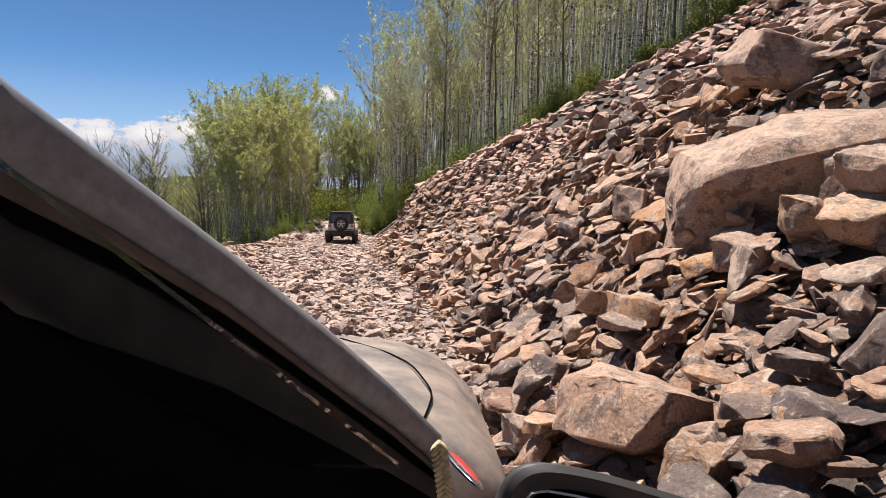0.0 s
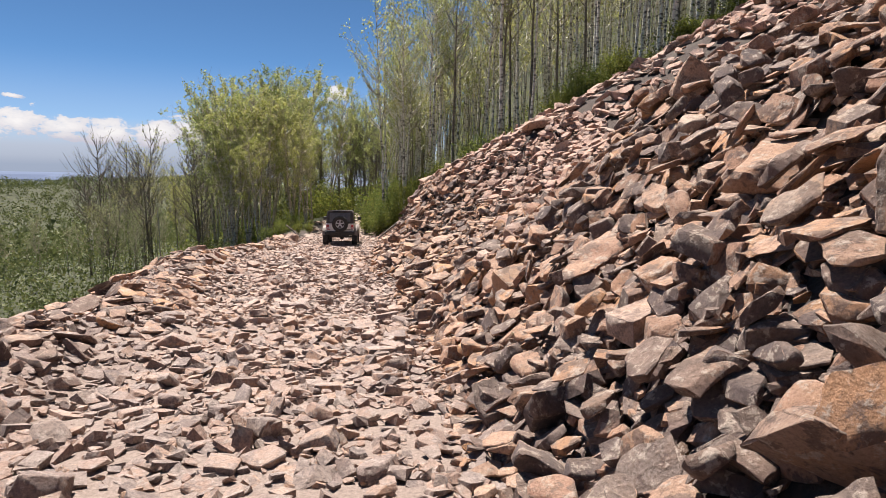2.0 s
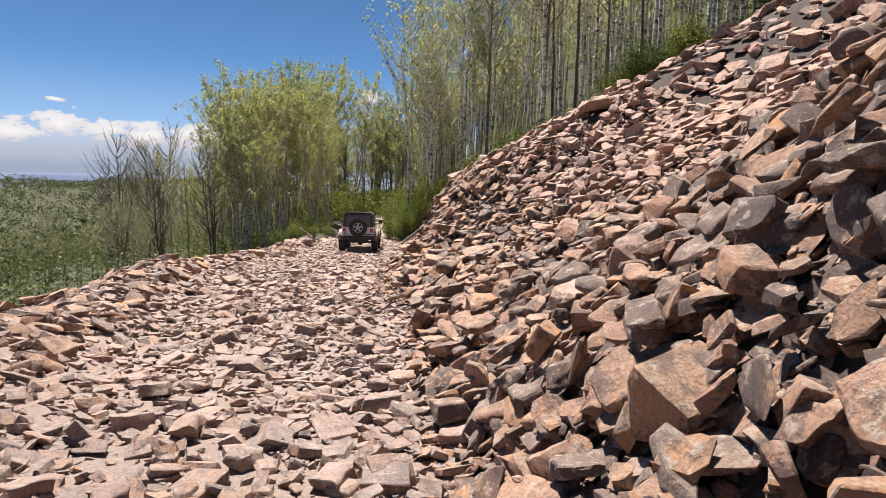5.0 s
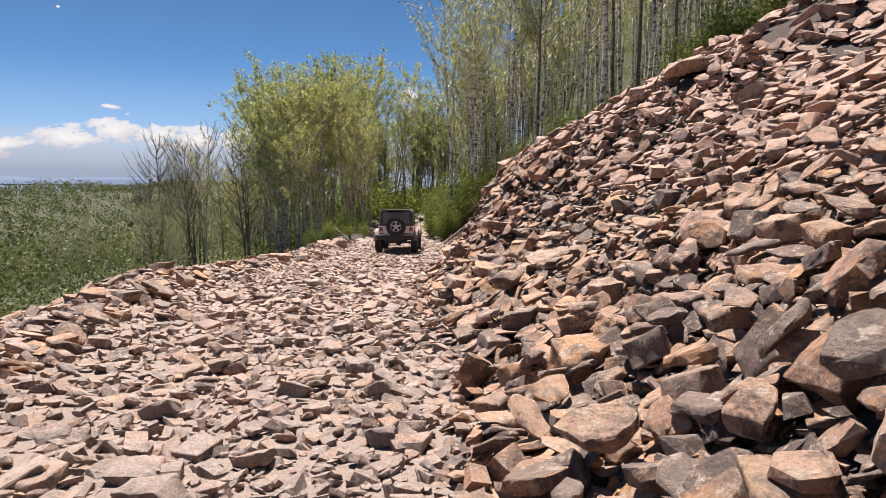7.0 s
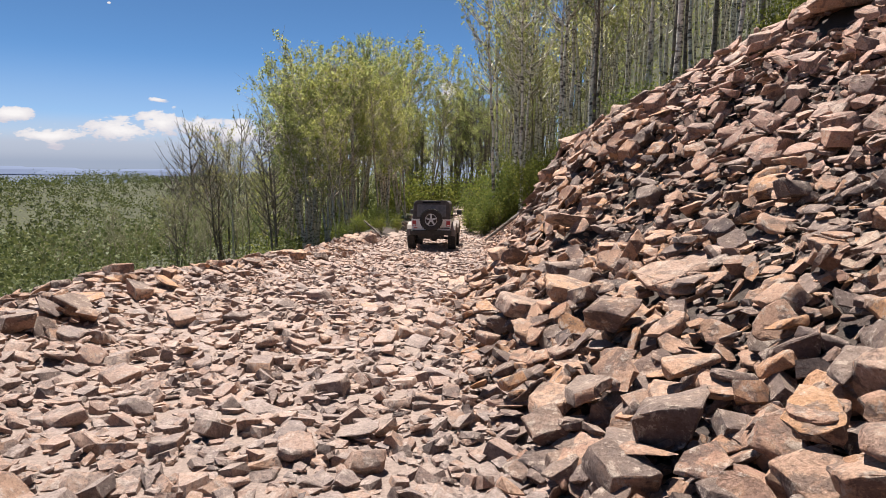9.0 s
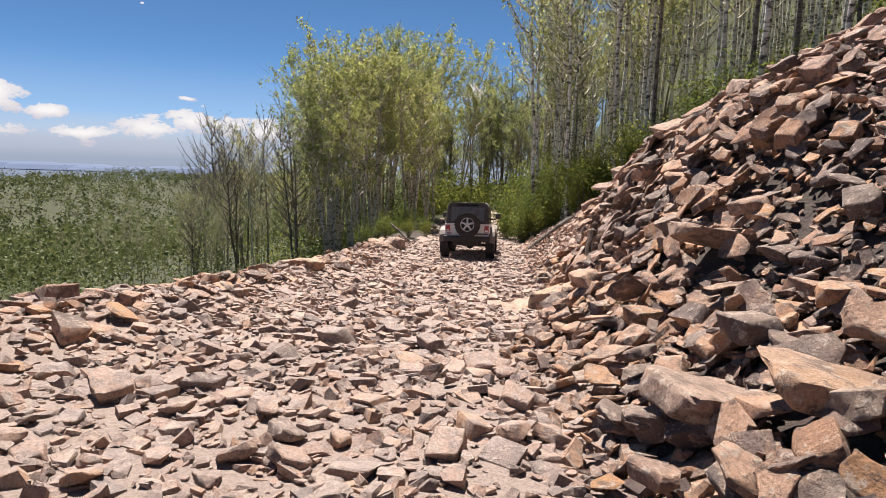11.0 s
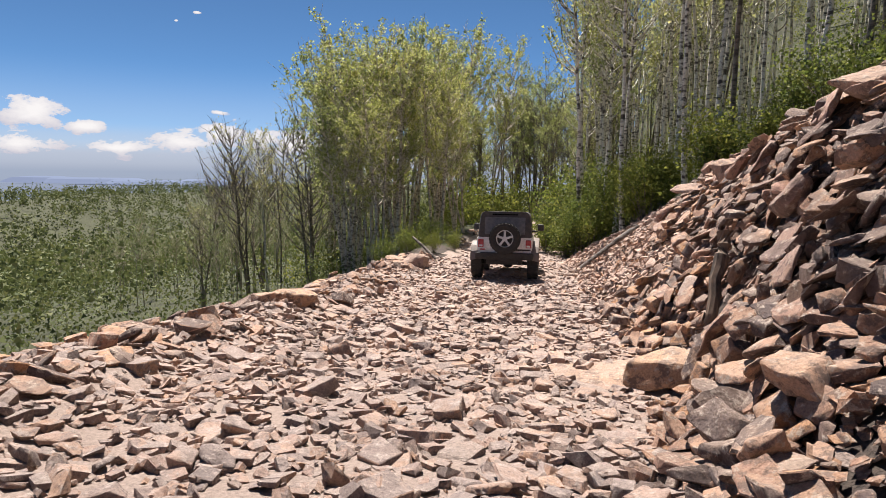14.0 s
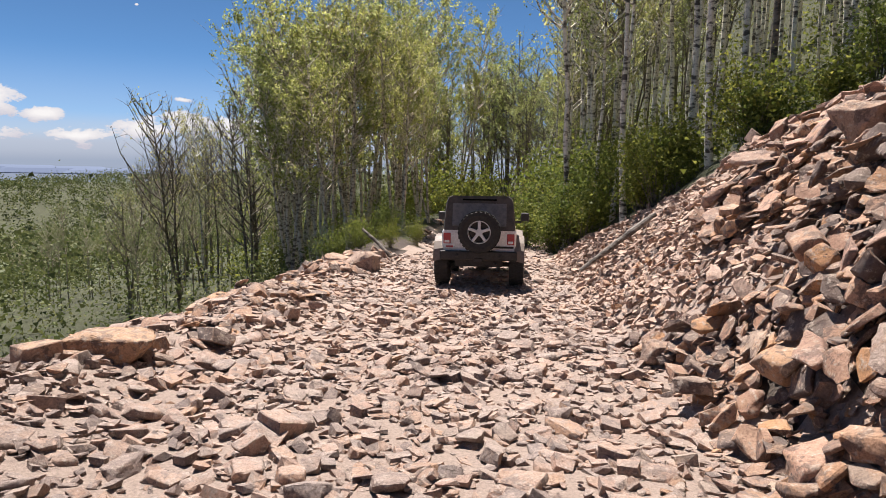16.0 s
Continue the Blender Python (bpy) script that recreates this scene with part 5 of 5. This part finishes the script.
    part("window_strap", bm, M_TRIM_AND_SHADE, car)
    bm = bmesh.new()
    cylinder(bm, 0.035, 0.4, pose(0.35, -0.05, 0.47, 90, 0, 0), 12)
    part("exhaust_pipe", bm, M_STEEL, car)
    for x in (-0.55, 0.55):
        bm = bmesh.new()
        cylinder(bm, 0.035, 0.05, pose(x * 0.8, -0.18, 0.64, 0, 90, 0), 10)
        part("tow_hook", bm, M_STEEL, car)
    return tagged(car, "dusty white off-road car with black canvas top and spare wheel", "car")


car = off_roader()
car.matrix_basis = pose(-4.35, 36.2, float(road_z(37.4)) + 0.14, -3.0, 0, 5) @ Matrix.Scale(1.03, 4)


# ---- the grey vehicle at the start of the way ----
def carrier():
    rig = new("off_road_vehicle")
    # bonnet and wing as one pressed skin; x to the right, y ahead, z up from the ground
    secs = []
    for y, k, drop in ((1.03, 1.0, 0.02), (1.1, 1.0, 0.0), (1.3, 1.0, 0.01), (1.6, 0.99, 0.03), (1.85, 0.97, 0.07), (2.05, 0.93, 0.15), (2.16, 0.88, 0.27)):
        right = [(-0.86, 1.145), (-0.40, 1.14), (-0.16, 1.13), (-0.04, 1.115), (0.06, 1.080), (0.14, 1.01), (0.185, 0.90), (0.19, 0.78), (0.18, 0.62)]
        ring = [Vector((-0.86 + (x + 0.86) * k, y, z - drop * (1 if z > 0.7 else 0))) for x, z in right]
        ring += [Vector((-0.86 - (x + 0.86) * k, y, z - drop * (1 if z > 0.7 else 0))) for x, z in right[:0:-1]]
        secs.append(ring)
    bm = bmesh.new()
    loft(bm, secs)
    part("front_body", bm, M_SILVER, rig, "dust-filmed silver bonnet and wing", smooth=True)
    gap = [(-0.05, 0.95, 1.118), (0.0, 1.1, 1.103), (0.02, 1.28, 1.095), (-0.03, 1.46, 1.098), (-0.10, 1.58, 1.094), (-0.25, 1.75, 1.085)]
    line = np.stack([knots(np.linspace(0, 25, 40), [0, 5, 10, 15, 20, 25], [q[c] for q in gap]) for c in range(3)], 1)
    v, f = tube_arrays(line, [0.0022] * 40, 5)
    raw("bonnet_gap", v, f, M_TRIM_AND_SHADE, rig)
    # the windscreen pillar and the layered frame below it: stations down its length, with the levels where each layer ends
    stations = [(-0.358, 0.47, (1.654, 1.588, 1.570, 1.556, 1.484)), (-0.339, 0.52, (1.616, 1.547, 1.528, 1.504, 1.426)), (-0.297, 0.61, (1.552, 1.489, 1.472, 1.450, 1.374)),
                (-0.228, 0.72, (1.458, 1.398, 1.382, 1.361, 1.297)), (-0.119, 0.86, (1.317, 1.248, 1.236, 1.215, 1.163)), (-0.044, 0.94, (1.219, 1.155, 1.142, 1.119, 1.077)), (0.030, 1.0, (1.12, 1.06, 1.048, 1.03, 1.0))]

    def layer(name, top, low, mat, proud, label="", bulge=0.0):
        bm = bmesh.new()
        secs = []
        for x, y, z in stations:
            a, b, back = z[top], z[low], Vector((-0.02, 0.05, 0.0))
            front = [Vector((x + 0.4 * proud, y - proud - bulge * math.sin(math.pi * q), a + (b - a) * q)) for q in (0.0, 0.12, 0.35, 0.65, 0.88, 1.0)]
            secs.append(front + [front[-1] + back, front[0] + back])
        loft(bm, secs)
        ob = part(name, bm, mat, rig, label, smooth=True)
        ob.data.set_sharp_from_angle(angle=radians(50))

    layer("pillar", 0, 1, M_PILLAR, 0.0, "dusty blue-grey windscreen pillar", 0.016)
    layer("door_seal", 1, 2, M_BROWNTRIM, 0.004, "brown dusty door seal", 0.006)
    layer("seal_gap", 1, 4, M_TRIM_AND_SHADE, -0.02)
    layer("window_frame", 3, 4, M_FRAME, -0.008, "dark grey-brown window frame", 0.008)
    bm = bmesh.new()
    loft(bm, [[Vector((x, y, z)) for x in (-0.02 - 0.05 * k, 0.03 - 0.05 * k)] + [Vector((x, y2, z)) for x in (0.03 - 0.05 * k, -0.02 - 0.05 * k)] for z, y, y2, k in ((0.45, -0.75, 0.72, 0.0), (0.8, -0.78, 0.74, -0.6), (1.06, -0.8, 0.76, 0.4))])
    part("door", bm, M_SILVER, rig, "silver front door with the window down")
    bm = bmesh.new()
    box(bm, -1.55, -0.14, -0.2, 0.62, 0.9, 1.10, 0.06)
    part("dashboard", bm, M_TRIM_AND_SHADE, rig, "black dashboard in shade")
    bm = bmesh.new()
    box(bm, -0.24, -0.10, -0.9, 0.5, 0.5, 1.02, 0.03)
    part("door_lining", bm, M_TRIM_AND_SHADE, rig)
    bm = bmesh.new()
    loft(bm, [[Vector((-0.86 + a * w, y, z)) for a in (1, -1)] + [Vector((-0.86 + a * w, y + 0.012, z)) for a in (-1, 1)] for w, y, z in ((0.83, 0.82, 1.15), (0.50, 0.27, 1.69))])
    screen = part("windscreen", bm, M_CLEAR, rig)
    screen.visible_shadow = False
    bm = bmesh.new()
    loft(bm, [[Vector((-0.86 + a * k, y, z + c)) for a, c in ((-0.50, 0.0), (-0.42, 0.05), (0.42, 0.05), (0.50, 0.0), (0.42, -0.03), (-0.42, -0.03))] for y, k, z in ((0.24, 1.0, 1.70), (-0.1, 1.02, 1.76), (-0.9, 1.02, 1.78), (-1.6, 0.98, 1.74))])
    part("roof", bm, M_PILLAR, rig, smooth=False)
    bm = bmesh.new()
    loft(bm, [[Vector((-0.86 + a * 0.95, y, z)) for a, z in ((-0.95, 0.5), (-1.0, 0.8), (-0.95, 1.06), (0.95, 1.06), (1.0, 0.8), (0.95, 0.5))] for y in (-2.3, -0.85)])
    part("rear_body", bm, M_SILVER, rig)
    bm = bmesh.new()
    box(bm, -1.78, -1.70, -0.84, 0.7, 0.45, 1.06, 0.02)
    part("far_door", bm, M_SILVER, rig)
    for y0, y1 in ((-1.55, -2.2), (0.2, 0.85)):
        v, f = tube_arrays([(-1.40, y0, 1.72), (-1.62, y1, 1.08)], [0.05, 0.05], 6)
        raw("far_pillar", v, f, M_PILLAR, rig)
    v, f = tube_arrays([(-0.33, -1.55, 1.72), (-0.10, -2.2, 1.08)], [0.05, 0.05], 6)
    raw("rear_pillar", v, f, M_PILLAR, rig)
    for x in (-0.10, -1.62):
        for y in (1.45, -1.45):
            wheel(rig, x, y, 0.40, 0.40, 0.27 if x > -0.5 else -0.27)
    # upright black sheet added below the seals in place of the cabin's shade
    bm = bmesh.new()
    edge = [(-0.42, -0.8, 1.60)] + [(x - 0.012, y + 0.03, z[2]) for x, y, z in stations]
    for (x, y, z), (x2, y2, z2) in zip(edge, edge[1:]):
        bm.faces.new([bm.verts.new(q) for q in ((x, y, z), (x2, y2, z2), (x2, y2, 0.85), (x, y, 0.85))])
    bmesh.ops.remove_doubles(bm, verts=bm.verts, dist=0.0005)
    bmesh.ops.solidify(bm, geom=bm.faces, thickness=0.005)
    part("cabin_shade_sheet", bm, M_TRIM_AND_SHADE, rig, "black sheet standing in for the shaded cabin inside the door")
    # door mirror
    bm = bmesh.new()
    rim = [(0.062, 1.10), (0.062, 1.278), (0.072, 1.306), (0.094, 1.317), (0.146, 1.308), (0.20, 1.292), (0.252, 1.276), (0.295, 1.245), (0.30, 1.15), (0.26, 1.09), (0.09, 1.07)]
    for _ in range(2):      # round the corners
        rim = [(p[0] * k + q[0] * (1 - k), p[1] * k + q[1] * (1 - k)) for p, q in zip(rim, rim[1:] + rim[:1]) for k in (0.75, 0.25)]
    cx, cz = 0.17, 1.18
    loft(bm, [[Vector((cx + (x - cx) * k, y, cz + (z - cz) * k - 0.62 * (y - 0.5))) for x, z in rim] for y, k in ((0.50, 0.97), (0.515, 1.0), (0.56, 0.98), (0.61, 0.85), (0.64, 0.6))])
    case = part("mirror_case", bm, M_MIRRORCASE, rig, "dusty dark grey door mirror case", smooth=True)
    bm = bmesh.new()
    loft(bm, [[Vector((cx + (x - cx) * k, y, cz + (z - cz) * k)) for x, z in rim] for y, k in ((0.497, 0.93), (0.50, 0.80))], caps=False)
    part("bezel", bm, M_PLASTIC, case, "black bezel")
    bm = bmesh.new()
    bm.faces.new([bm.verts.new((cx + (x - cx) * 0.81, 0.499, cz + (z - cz) * 0.81)) for x, z in rim])
    bmesh.ops.solidify(bm, geom=bm.faces, thickness=0.004)
    part("mirror_glass", bm, M_MIRROR, case, "mirror glass")
    v, f = tube_arrays([(0.082, 0.493, 1.278), (0.090, 0.493, 1.289), (0.103, 0.493, 1.291), (0.126, 0.493, 1.287), (0.148, 0.493, 1.282), (0.20, 0.493, 1.262)], [0.0011] * 6, 5)
    raw("chrome_line", v, f, M_PLATE, case)
    bm = bmesh.new()
    box(bm, -0.02, 0.09, 0.55, 0.60, 1.06, 1.13, 0.015)
    part("mirror_arm", bm, M_PLASTIC, case)
    # plaited straw rope tied at the foot of the pillar, and an enamel badge
    bm = bmesh.new()
    for k in range(11):
        for side in (-1, 1):
            m = pose(0.021 + 0.0011 * k + 0.0045 * side, 0.80, 1.192 - 0.0072 * k, 0, side * 48, 0) @ Matrix.Diagonal((0.0105, 0.0055, 0.0034, 1))
            bmesh.ops.create_icosphere(bm, subdivisions=2, radius=1.0, matrix=m)
    part("plaited_rope", bm, M_ROPE, rig, "short plaited straw rope")
    bm = bmesh.new()
    bmesh.ops.create_icosphere(bm, subdivisions=3, radius=1.0, matrix=pose(0.062, 0.95, 1.088, 0, 35, 20) @ Matrix.Diagonal((0.022, 0.07, 0.006, 1)))
    badge = part("badge", bm, M_CHROME, rig, "small oval badge", smooth=True)
    bm = bmesh.new()
    bmesh.ops.create_icosphere(bm, subdivisions=3, radius=1.0, matrix=pose(0.063, 0.95, 1.09, 0, 35, 20) @ Matrix.Diagonal((0.014, 0.055, 0.007, 1)))
    part("badge_field", bm, M_RED, badge, "red enamel")
    return tagged(rig, "dusty silver off-road vehicle standing with its window down", "vehicle")


rig = carrier()
rig.matrix_basis = pose(0.957, -2.894, 3.066 - 1.55, 0, 0, 0)
